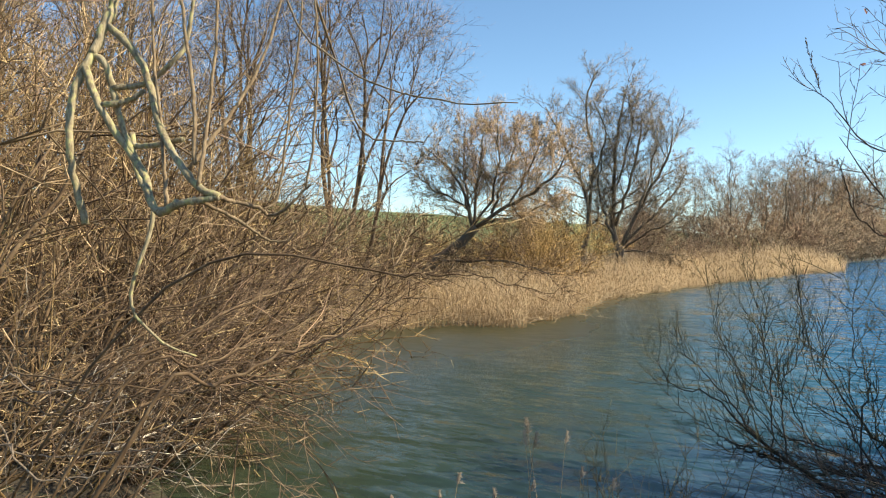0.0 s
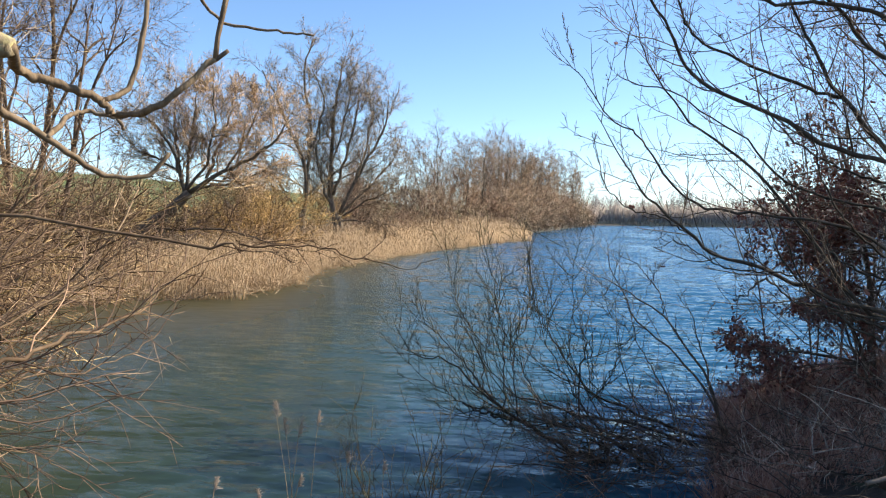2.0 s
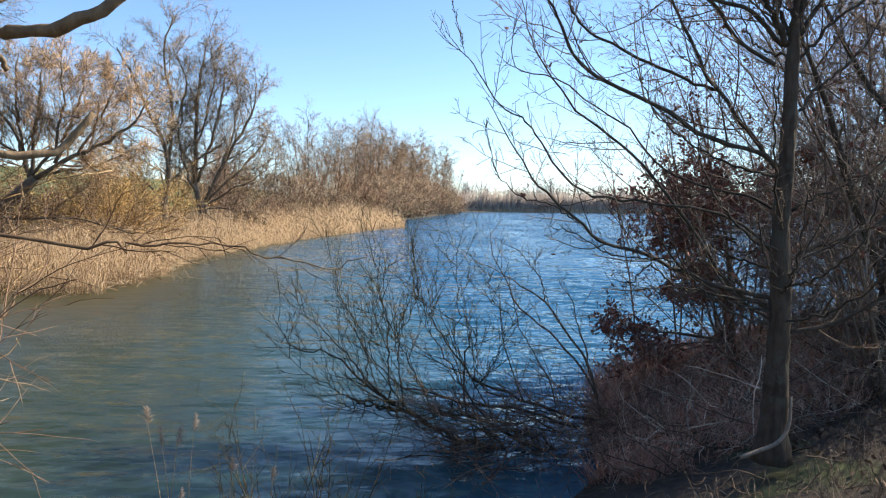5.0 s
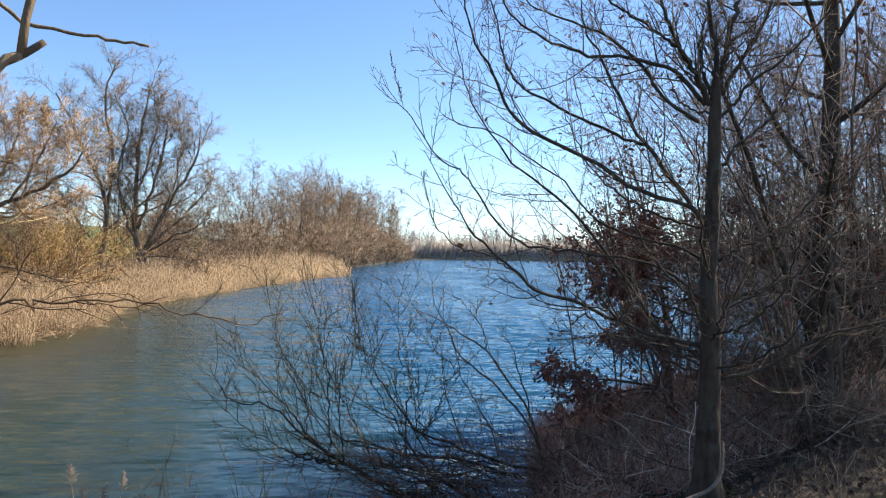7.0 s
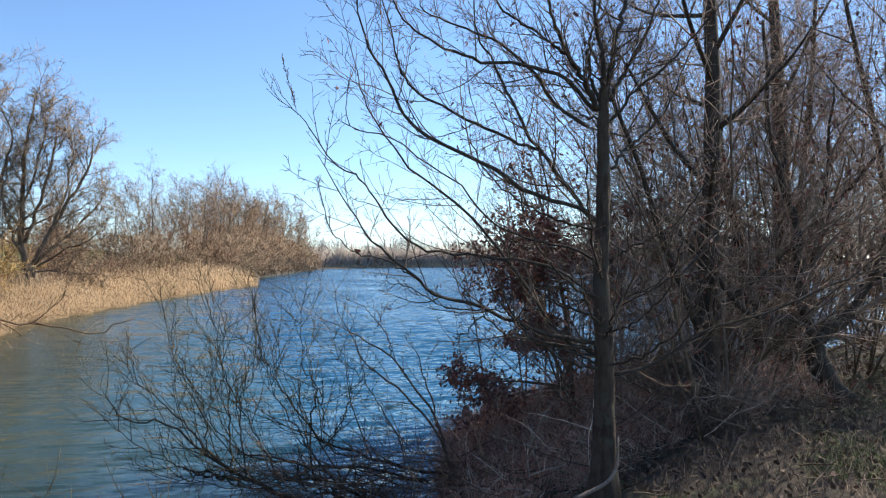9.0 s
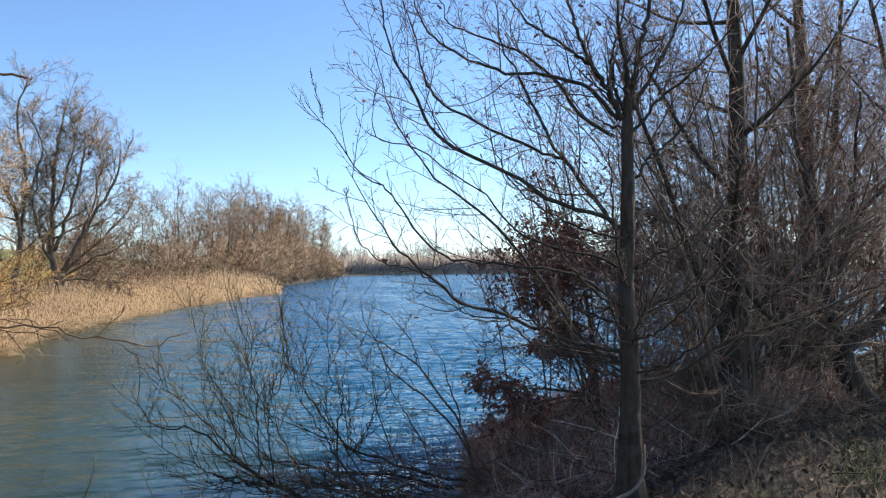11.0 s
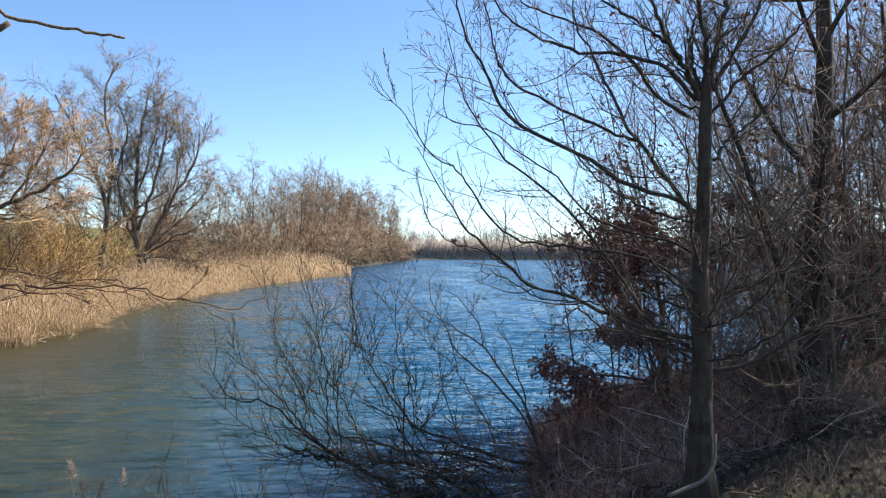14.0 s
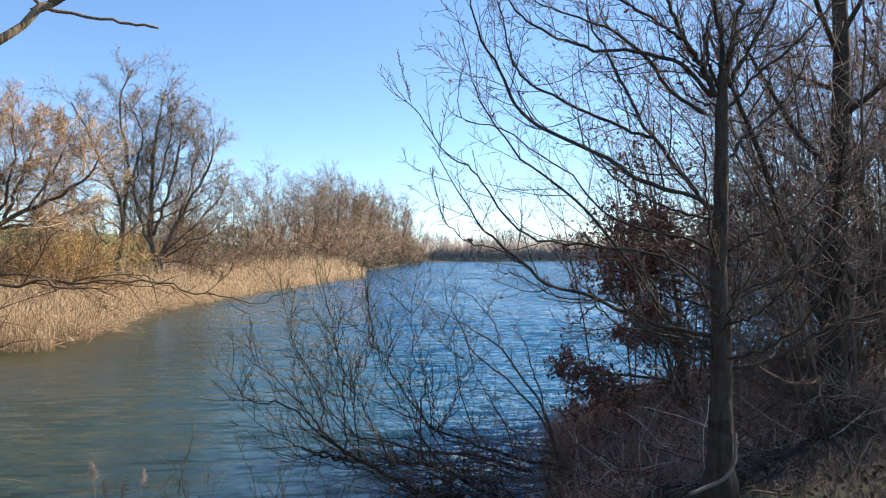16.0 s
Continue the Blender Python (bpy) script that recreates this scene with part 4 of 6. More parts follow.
    base = np.stack([rng.uniform(-1.0, 0.9, n), rng.uniform(-0.5, 0.5, n), rng.uniform(0.08, 0.5, n)], 1)
    P, R = shoot(rng, base, rng.normal(size=(n, 3)) * np.array([1, 0.7, 0.3]) + np.array([-0.5, 0, 0.05]), 0.5 + 0.7 * rng.random(n), 0.004 + 0.004 * rng.random(n), 6, 0.14, 0.02, 0.3)
    A, S = fork(rng, P, R, 6, (0.15, 1), (25, 70), 0.45, 0.3, 3, 0.14, 0.03, 0.6, 0.4, 0.0022)
    B, U = fork(rng, A, S, 3, (0.2, 1), (25, 60), 0.5, 0.4, 2, 0.12, 0.03, 0.6, 0.4, 0.0018)
    part("tangle", Wood().add(P, R, 3).add(A, S, 3).add(B, U, 3), M_RUSSET, top, "tangle of dead reddish twigs", kind="stuff")


water_willow()


def shore_willow():
    """A few bent shoots that rise from the tip of the bank and lean out over the water."""
    rng = np.random.default_rng(43)
    x, y = 1.36, 6.95
    top = thing("shore_willow", x, y, 0.0, "few dark bent willow shoots at the waterline", "bush")
    shoots = [dict(n=7, t=(0.3, 1), angle=(20, 50), ratio=0.26, fall=0.3, seg=6, wig=0.1, up=0.06, rr=0.5, tip=0.3, rmin=0.003),
              dict(n=3, t=(0.2, 1), angle=(20, 55), ratio=0.45, fall=0.3, seg=4, wig=0.1, up=0.05, rr=0.6, tip=0.4, rmin=0.002)]

    def limb(r0, r1, *points):
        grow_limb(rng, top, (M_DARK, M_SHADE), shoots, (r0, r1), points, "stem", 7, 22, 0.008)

    limb(0.015, 0.002, (0.06, 0.05, 0.19), (0.01, 0.08, 0.46), (-0.09, 0.11, 0.78), (-0.23, 0.14, 1.00), (-0.50, 0.16, 1.36), (-0.74, 0.19, 1.51), (-0.96, 0.22, 1.64), (-1.18, 0.25, 1.74))
    limb(0.013, 0.002, (0.10, 0.05, 0.19), (-0.02, 0.09, 0.51), (-0.20, 0.14, 0.81), (-0.45, 0.18, 1.06), (-0.72, 0.22, 1.28), (-0.86, 0.26, 1.56), (-1.00, 0.31, 1.80), (-1.05, 0.35, 2.11))
    limb(0.007, 0.002, (-0.50, 0.15, 1.37), (-0.53, 0.17, 1.56), (-0.63, 0.20, 1.69), (-0.74, 0.22, 1.83), (-0.99, 0.25, 1.96))
    limb(0.005, 0.003, (-0.62, 0.20, 1.64), (-0.56, 0.23, 1.77), (-0.51, 0.25, 1.83))
    limb(0.01, 0.002, (0.06, 0.05, 0.25), (-0.11, 0.02, 0.91), (-0.19, 0.00, 1.13), (-0.25, -0.02, 1.35), (-0.42, -0.05, 1.63))
    limb(0.009, 0.002, (-0.38, 0.05, 0.27), (-0.40, 0.11, 0.47), (-0.53, 0.17, 0.76), (-0.69, 0.23, 1.01), (-0.79, 0.29, 1.33), (-0.87, 0.35, 1.77))


shore_willow()


# ---- thicket on the near bank ----
NEAR_SCRUB = [(-5.7, 2.9, 16, 3.0, 0.5, (0.3, 0.4), M_TWIG), (-5.6, 3.7, 15, 3.3, 0.5, (0.3, 0.5), M_TWIG), (-6.6, 4.5, 15, 3.6, 0.5, (0.4, 0.5), M_THICKET), (-7.0, 4.2, 18, 4.2, 0.5, (0.42, 0.42), M_TWIG), (-9.0, 5.6, 18, 4.8, 0.6, (0.5, 0.4), M_THICKET), (-4.6, 1.2, 12, 3.0, 0.9, (0.1, 0.3), M_TWIG), (-10.8, 7.2, 14, 4.8, 0.8, (0.45, 0.2), M_TWIG), (-7.4, 2.4, 14, 4.2, 0.7, (0.2, 0.2), M_THICKET), (-12.6, 9.2, 14, 5.0, 0.8, (0.5, 0.15), M_THICKET), (-9.8, 4.0, 14, 5.0, 0.6, (0.2, 0.2), M_TWIG)]
BACK_SCRUB = [(-13.8, 12.8, 13, 4.6, 0.8, (0.4, 0.0), M_TWIG), (-12.3, 5.6, 15, 6.5, 0.5, (0.1, 0.1), M_THICKET), (-14.2, 9.0, 15, 6.5, 0.5, (0.1, 0.1), M_TWIG), (-9.2, 2.0, 14, 6.0, 0.5, (0.1, 0.1), M_RUSSET), (-15.5, 12.0, 15, 5.5, 0.6, (0.1, 0), M_THICKET), (-17.5, 15.5, 15, 4.6, 0.7, (0.1, 0), M_TWIG), (-19.5, 9.5, 15, 6.5, 0.6, (0, 0), M_THICKET), (-15.6, 15.2, 15, 4.4, 0.7, (0, 0), M_TWIG), (-14.8, 17.0, 15, 4.2, 0.7, (0, 0), M_THICKET), (-13.6, 17.6, 14, 3.4, 0.8, (0.1, 0), M_TWIG)]
for j, (x, y, n, h, s, w, mt) in enumerate(NEAR_SCRUB + BACK_SCRUB):
    shrub("willow_thicket", "dense sunlit bare willow scrub overhanging the water", x, y, n, h, s, (mt, mt), 200 + j, "scrub on the near bank", w, (10, 6), 0.026, -0.005, low=0.55, wig=0.12, rmin=0.005, third=1)


for j, (x, y, n, h, s, w, mt) in enumerate([(-4.0, 1.4, 6, 1.9, 0.7, (0.1, 0.05), M_THICKET), (-4.3, 1.2, 6, 2.4, 0.6, (0.1, 0.1), M_TWIG), (-4.9, 2.6, 6, 2.0, 0.8, (0.15, 0.1), M_THICKET)]):
    shrub("arching_scrub", "arching bare willow stems close to the bank edge", x, y, n, h, s, (mt, mt), 240 + j, "scrub on the near bank", w, (8, 4), 0.013, -0.02, low=0.6, wig=0.12, rmin=0.0025, third=1)


# tall scrub that closes the view behind them
for j, (x, y, n, h, s, mt) in enumerate([(-11.5, 6.8, 16, 6.5, 0.4, M_THICKET), (-13.2, 7.8, 16, 7.5, 0.4, M_ORANGE), (-15.0, 10.4, 16, 8.0, 0.4, M_THICKET), (-16.5, 13.2, 16, 8.0, 0.4, M_TWIG), (-13.5, 10.6, 14, 6.0, 0.5, M_THICKET), (-18.2, 12.5, 14, 8.5, 0.4, M_RUSSET), (-15.0, 6.2, 14, 8.0, 0.4, M_TWIG), (-10.5, 3.4, 14, 6.5, 0.4, M_THICKET)]):
    shrub("tall_scrub", "tall warm brown bare willow scrub behind the thicket", x, y, n, h, s, (mt, mt), 260 + j, "tall scrub behind the thicket", (0, 0), (11, 6), 0.03, 0.01, low=0.8, wig=0.09, rmin=0.006, third=1)


def bough(r0, r1, *points):
    """A bough that leans out of the scrub towards the water, rooted in the bank."""
    rng = np.random.default_rng(int(10000 * abs(points[0][0] + points[-1][1])))
    x, y = points[0][0] - 0.4, points[0][1] - 0.35
    pale = 0.0035 < r0 < 0.005
    top = thing("leaning_bough", x, y, ground_z(x, y) - 0.05, "pale dead willow bough leaning over the bank" if pale else "brown willow bough arching out towards the water", "bough", "boughs in the scrub")
    o = np.array([x, y, top.location[2]])
    pts = [(0, 0, 0)] + [tuple(np.array(p) - o) for p in points]
    m = (M_DRY, M_DRY) if pale else (M_TWIG, M_RUSSET)
    shoots = [dict(n=13, t=(0.3, 1), angle=(15, 45), ratio=0.17, fall=0.3, seg=7, wig=0.14, up=0.02, rr=0.45, tip=0.4, rmin=0.0012),
              dict(n=5, t=(0.2, 1), angle=(20, 55), ratio=0.42, fall=0.3, seg=4, wig=0.12, up=0.0, rr=0.6, tip=0.4, rmin=0.001)]
    grow_limb(rng, top, m, shoots, (r0 if pale else 0.72 * r0, r1), pts, "stem", 7, 30, 0.005)


bough(0.009, 0.0015, (-1.08, 0.80, 1.86), (-1.02, 0.94, 1.90), (-0.94, 1.08, 1.96), (-0.89, 1.22, 2.00), (-0.84, 1.36, 2.03), (-0.82, 1.50, 2.12))
bough(0.007, 0.0012, (-1.35, 0.90, 1.86), (-1.26, 1.07, 1.91), (-1.22, 1.25, 1.95), (-1.13, 1.43, 2.03), (-1.06, 1.60, 2.11))
bough(0.008, 0.0012, (-1.66, 1.00, 1.79), (-1.51, 1.20, 1.95), (-1.42, 1.40, 2.06), (-1.35, 1.60, 2.13), (-1.29, 1.80, 2.26))
bough(0.008, 0.0012, (-2.18, 1.20, 1.82), (-2.03, 1.40, 1.99), (-1.78, 1.60, 2.07), (-1.61, 1.80, 2.25), (-1.52, 2.00, 2.39))
bough(0.005, 0.001, (-1.17, 1.00, 1.84), (-1.11, 1.15, 1.87), (-1.06, 1.30, 1.89), (-0.98, 1.45, 1.89), (-0.94, 1.60, 1.95))
bough(0.0051, 0.0012, (-2.09, 0.85, 1.86), (-1.94, 0.92, 1.85), (-1.66, 0.98, 1.83), (-1.50, 1.05, 1.83), (-1.37, 1.12, 1.81), (-1.22, 1.18, 1.83), (-1.10, 1.25, 1.86))
bough(0.0042, 0.001, (-1.97, 0.80, 1.65), (-1.85, 0.88, 1.61), (-1.67, 0.95, 1.61), (-1.38, 1.03, 1.67), (-1.30, 1.10, 1.67))
bough(0.0045, 0.001, (-2.01, 0.85, 1.77), (-1.83, 0.93, 1.79), (-1.66, 1.02, 1.82), (-1.61, 1.10, 1.89))
bough(0.004, 0.001, (-1.83, 0.75, 1.63), (-1.65, 0.84, 1.57), (-1.53, 0.93, 1.59), (-1.36, 1.01, 1.62), (-1.15, 1.10, 1.55))
bough(0.0052, 0.001, (-2.05, 0.85, 1.69), (-1.77, 0.94, 1.73), (-1.55, 1.02, 1.80), (-1.31, 1.11, 1.81), (-1.19, 1.20, 1.82))
bough(0.003, 0.0008, (-1.38, 1.10, 1.84), (-1.20, 1.17, 1.80), (-1.04, 1.23, 1.76), (-0.99, 1.30, 1.71))
bough(0.003, 0.0008, (-1.10, 1.00, 1.74), (-1.00, 1.05, 1.69), (-0.94, 1.10, 1.62), (-0.93, 1.15, 1.55))
pick = np.random.default_rng(57)
for i in range(16):  # more of them, closer to the scrub
    a, b, c = pick.random(3), pick.random(3), pick.normal(size=3) * 0.08
    p = np.array([-1.9 - 0.9 * a[0], 0.7 + 0.7 * a[1], 1.15 + 0.5 * a[2]])
    q = np.array([-1.5 - 0.7 * b[0], 1.6 + 1.0 * b[1], 1.85 + 0.55 * b[2]])
    bough(0.006, 0.001, tuple(p), tuple(p * 0.65 + q * 0.35 + c + (0, 0, 0.08)), tuple(p * 0.3 + q * 0.7 + (0, 0, 0.05)), tuple(q))


def low_bough():
    """A long thin bough that sags out over the water."""
    rng = np.random.default_rng(53)
    x, y = -2.3, 0.9
    top = thing("sagging_bough", x, y, ground_z(x, y) - 0.03, "long thin willow bough sagging over the water", "bush")
    o = np.array([x, y, top.location[2]])
    line = (bezier([(x, y, top.location[2]), (-1.8, 0.9, 1.6), (-1.1, 0.95, 2.2), (-0.58, 1.12, 2.19), (-0.5, 1.16, 2.18), (-0.41, 1.2, 2.185), (-0.32, 1.23, 2.165), (-0.23, 1.25, 2.15), (-0.17, 1.26, 2.168)], 40) - o)[None]
    line[0, 1:] += rng.normal(size=(39, 3)) * 0.004
    R = np.interp(np.linspace(0, 1, 40), [0, 0.3, 0.45, 1], [0.006, 0.0034, 0.002, 0.0007])[None]
    part("stem", Wood().add(line, R, 6), M_TWIG, top)
    A, S = fork(rng, line, R, 11, (0.3, 0.85), (15, 50), 0.045, 0.2, 6, 0.2, 0.0, 0.5, 0.4, 0.0008)
    B, U = fork(rng, A, S, 4, (0.2, 1), (25, 60), 0.5, 0.3, 3, 0.12, 0.0, 0.7, 0.4, 0.0007)
    part("crown", Wood().add(A, S, 3).add(B, U, 3), M_TWIG, top, kind="stuff")


low_bough()


def brushwood():
    """Dead twigs that lie tangled along the foot of the scrub."""
    rng = np.random.default_rng(51)
    n = 180
    t = rng.random(n) ** 1.2
    x, y = -5.3 - 3.9 * t + rng.normal(size=n) * 0.35, 3.0 + 2.9 * t + rng.normal(size=n) * 0.35
    base = np.stack([x, y, np.maximum(land(x, y), 0) + 0.03 + 0.55 * rng.random(n)], 1)
    way = rng.normal(size=(n, 3)) * np.array([0.7, 0.6, 0.15]) + np.array([0.35, 0.75, 0.16])
    P, R = shoot(rng, base, way, 0.5 + 0.9 * rng.random(n), 0.006 + 0.014 * rng.random(n) ** 3, 9, 0.11, -0.035, 0.3)
    A, S = fork(rng, P, R, 7, (0.2, 1), (22, 55), 0.36, 0.3, 4, 0.12, 0.01, 0.55, 0.4, 0.004)
    B, U = fork(rng, A, S, 4, (0.2, 1), (25, 60), 0.5, 0.3, 2, 0.14, 0.0, 0.6, 0.4, 0.0032)
    for V in (P, A, B):
        V[..., 2] = np.maximum(V[..., 2], 0.02)
    ob = new("brushwood", Wood().add(P, R, 3).add(A, S, 3).add(B, U, 3).mesh("brushwood", M_DRY))
    tagged(ob, "pale tangled dead brushwood at the water's edge", "brushwood", kind="stuff")


brushwood()


# ---- far side of the bay ----
def tall_tree(x, y, seed, stems, label, mats=(M_GREY, M_TWIG), name="tall_willow", n=(14, 7, 5, 3), group="tall trees behind the thicket", rmin=0.007, up=0.05, angle=(20, 45), low=0.2):
    tw = [dict(n=n[1], t=(0.25, 1), angle=(18, 45), ratio=0.5, seg=3, wig=0.08, up=up, rr=0.5, rmin=rmin * 1.3),
          dict(n=n[2], t=(0.3, 1), angle=(20, 50), ratio=0.6, seg=2, wig=0.1, up=up, rr=0.6, rmin=rmin),
          dict(n=n[3], t=(0.25, 1), angle=(22, 65), ratio=0.85, seg=1, wig=0.1, up=up, rr=0.5, rmin=rmin * 0.62)]
    return tree(name, label, "tree", x, y, stems, [dict(n=n[0], t=(low, 1), angle=angle, ratio=0.4, fall=0.5, seg=5, wig=0.05, up=up, rr=0.42, rmin=0.015)], tw, mats, seed, group, k=(7, 4, 3))


broad_tree("tall_willow", "tall bare many-stemmed willow with grey bark", "tree", -15.2, 17.8, [(0, 0, 0.12, 0, 300, (1.2, 0.5, 9.2), (2.6, 2.2, 4.2), 0.3), (-0.5, 0.3, -0.1, 0.1, 300, (-1.6, 0.8, 10.2), (2.2, 2.2, 4.2), 0.4), (0.5, 0, 0.4, 0.0, 300, (2.6, 0, 6.8), (2.3, 2.0, 3.6), 0.25), (0.1, -0.4, 0.05, -0.1, 220, (0.3, -1.2, 8.5), (2.0, 1.6, 4.4), 0.4)],
           (M_DARK, M_TWIG), 301, "tall trees behind the thicket", 0.0062, (6, 3), 1.0, 0.004)
broad_tree("tall_willow", "tall bare many-stemmed willow with grey bark", "tree", -17.4, 15.4, [(0, 0, 0.0, 0, 260, (0.6, 0, 9.8), (2.2, 2.2, 4.4), 0.35), (-0.6, 0.3, -0.14, 0.1, 260, (-2.0, 0.6, 9.2), (2.2, 2.2, 4.4), 0.35), (0.5, 0, 0.12, 0.0, 220, (1.6, -1.2, 8.4), (2.0, 1.8, 4.2), 0.35)],
           (M_DARK, M_TWIG), 302, "tall trees behind the thicket", 0.0062, (6, 3), 1.0, 0.004)
tall_tree(-17.5, 11.0, 303, [(0, 0, 0.05, 0, 12, 0.15, 0.01, 0.025), (-0.6, 0.3, -0.1, 0.1, 12, 0.12, 0.01, 0.03), (0.5, 0, 0.15, 0.0, 11, 0.1, 0.01, 0.03)], "tall bare willow with warm brown twigs", (M_GREY, M_THICKET))
tall_tree(-16.0, 7.5, 304, [(0, 0, 0.05, 0, 9, 0.13, 0.01, 0.025), (-0.6, 0.3, -0.1, 0.1, 9, 0.1, 0.01, 0.03), (0.5, 0, 0.2, 0.1, 8.5, 0.1, 0.01, 0.03)], "bare willow with bright orange-brown twigs", (M_GREY, M_ORANGE))


def leaning_willow():
    """A leaning old willow with a broad brush of orange twigs."""
    rng = np.random.default_rng(61)
    x, y = -16.9, 24.2
    top = thing("leaning_willow", x, y, 0.3, "leaning pollard willow with orange twigs above reeds", "tree")
    shoots = [dict(n=17, t=(0.15, 1), angle=(25, 58), ratio=0.34, fall=0.25, seg=5, wig=0.1, up=0.04, rr=0.45, tip=0.35, rmin=0.0095),
              dict(n=8, t=(0.15, 1), angle=(20, 50), ratio=0.5, fall=0.3, seg=2, wig=0.1, up=0.03, rr=0.55, tip=0.4, rmin=0.007),
              dict(n=8, t=(0.12, 1), angle=(18, 46), ratio=0.66, fall=0.3, seg=1, wig=0.1, up=0.03, rr=0.6, tip=0.5, rmin=0.0074),
              dict(n=3, t=(0.1, 1), angle=(16, 44), ratio=0.8, fall=0.3, seg=1, wig=0.1, up=0.03, rr=0.9, tip=0.6, rmin=0.0068)]
    trunk = bezier([(0.05, 0, -0.4), (0.34, 0, 0.6), (0.94, 0.27, 1.42), (1.73, 0.53, 1.98), (2.55, 0.8, 2.8)], 18)
    part("trunk", Wood().add(trunk[None], (np.linspace(0.24, 0.17, 18) * (1 + 0.04 * rng.normal(size=18)))[None], 10), M_GREY, top)

    def limb(r0, r1, *points):
        grow_limb(rng, top, (M_GREY, M_ORANGE if r0 > 0.065 else M_TWIG), shoots if r0 > 0.065 else shoots[:3], (0.7 * r0, r1), points, k=6, n=14, jitter=0.03)

    limb(0.11, 0.02, (2.39, 0.80, 2.67), (2.27, 0.65, 3.53), (2.01, 0.50, 4.44), (1.29, 0.35, 5.39), (0.42, 0.20, 6.08))
    limb(0.1, 0.02, (2.45, 0.80, 2.73), (2.42, 0.93, 4.00), (2.55, 1.07, 5.26), (2.66, 1.20, 6.65))
    limb(0.13, 0.02, (2.55, 0.80, 2.80), (3.72, 0.70, 3.45), (5.00, 0.60, 3.99), (6.10, 0.50, 4.68), (6.59, 0.40, 5.37))
    limb(0.09, 0.018, (3.23, 0.80, 3.33), (3.63, 1.00, 4.52), (3.95, 1.20, 5.64), (4.10, 1.40, 6.67))
    limb(0.07, 0.015, (2.18, 0.80, 3.49), (1.59, 0.53, 4.00), (0.79, 0.27, 4.37), (-0.01, 0.00, 5.20))
    limb(0.09, 0.015, (2.55, 0.80, 2.80), (3.35, 1.13, 3.07), (4.44, 1.47, 3.33), (5.63, 1.80, 3.93))
    limb(0.08, 0.015, (2.29, 0.80, 3.19), (1.85, 1.07, 4.72), (1.63, 1.33, 6.05), (1.61, 1.60, 7.27))
    limb(0.07, 0.015, (4.09, 0.70, 3.66), (4.74, 0.87, 4.78), (5.14, 1.03, 5.76), (5.30, 1.20, 6.42))
    limb(0.09, 0.018, (2.37, 0.80, 2.85), (3.43, 0.53, 3.94), (3.82, 0.27, 5.22), (3.92, 0.00, 6.66))
    limb(0.06, 0.012, (1.26, 0.20, 1.43), (2.97, 0.00, 1.45), (4.57, -0.20, 1.47), (6.06, -0.40, 1.08), (6.82, -0.60, 1.02))
    limb(0.04, 0.012, (0.56, 0.00, 0.89), (1.32, -0.10, 0.57), (2.05, -0.20, 1.26), (2.77, -0.30, 1.61))


leaning_willow()


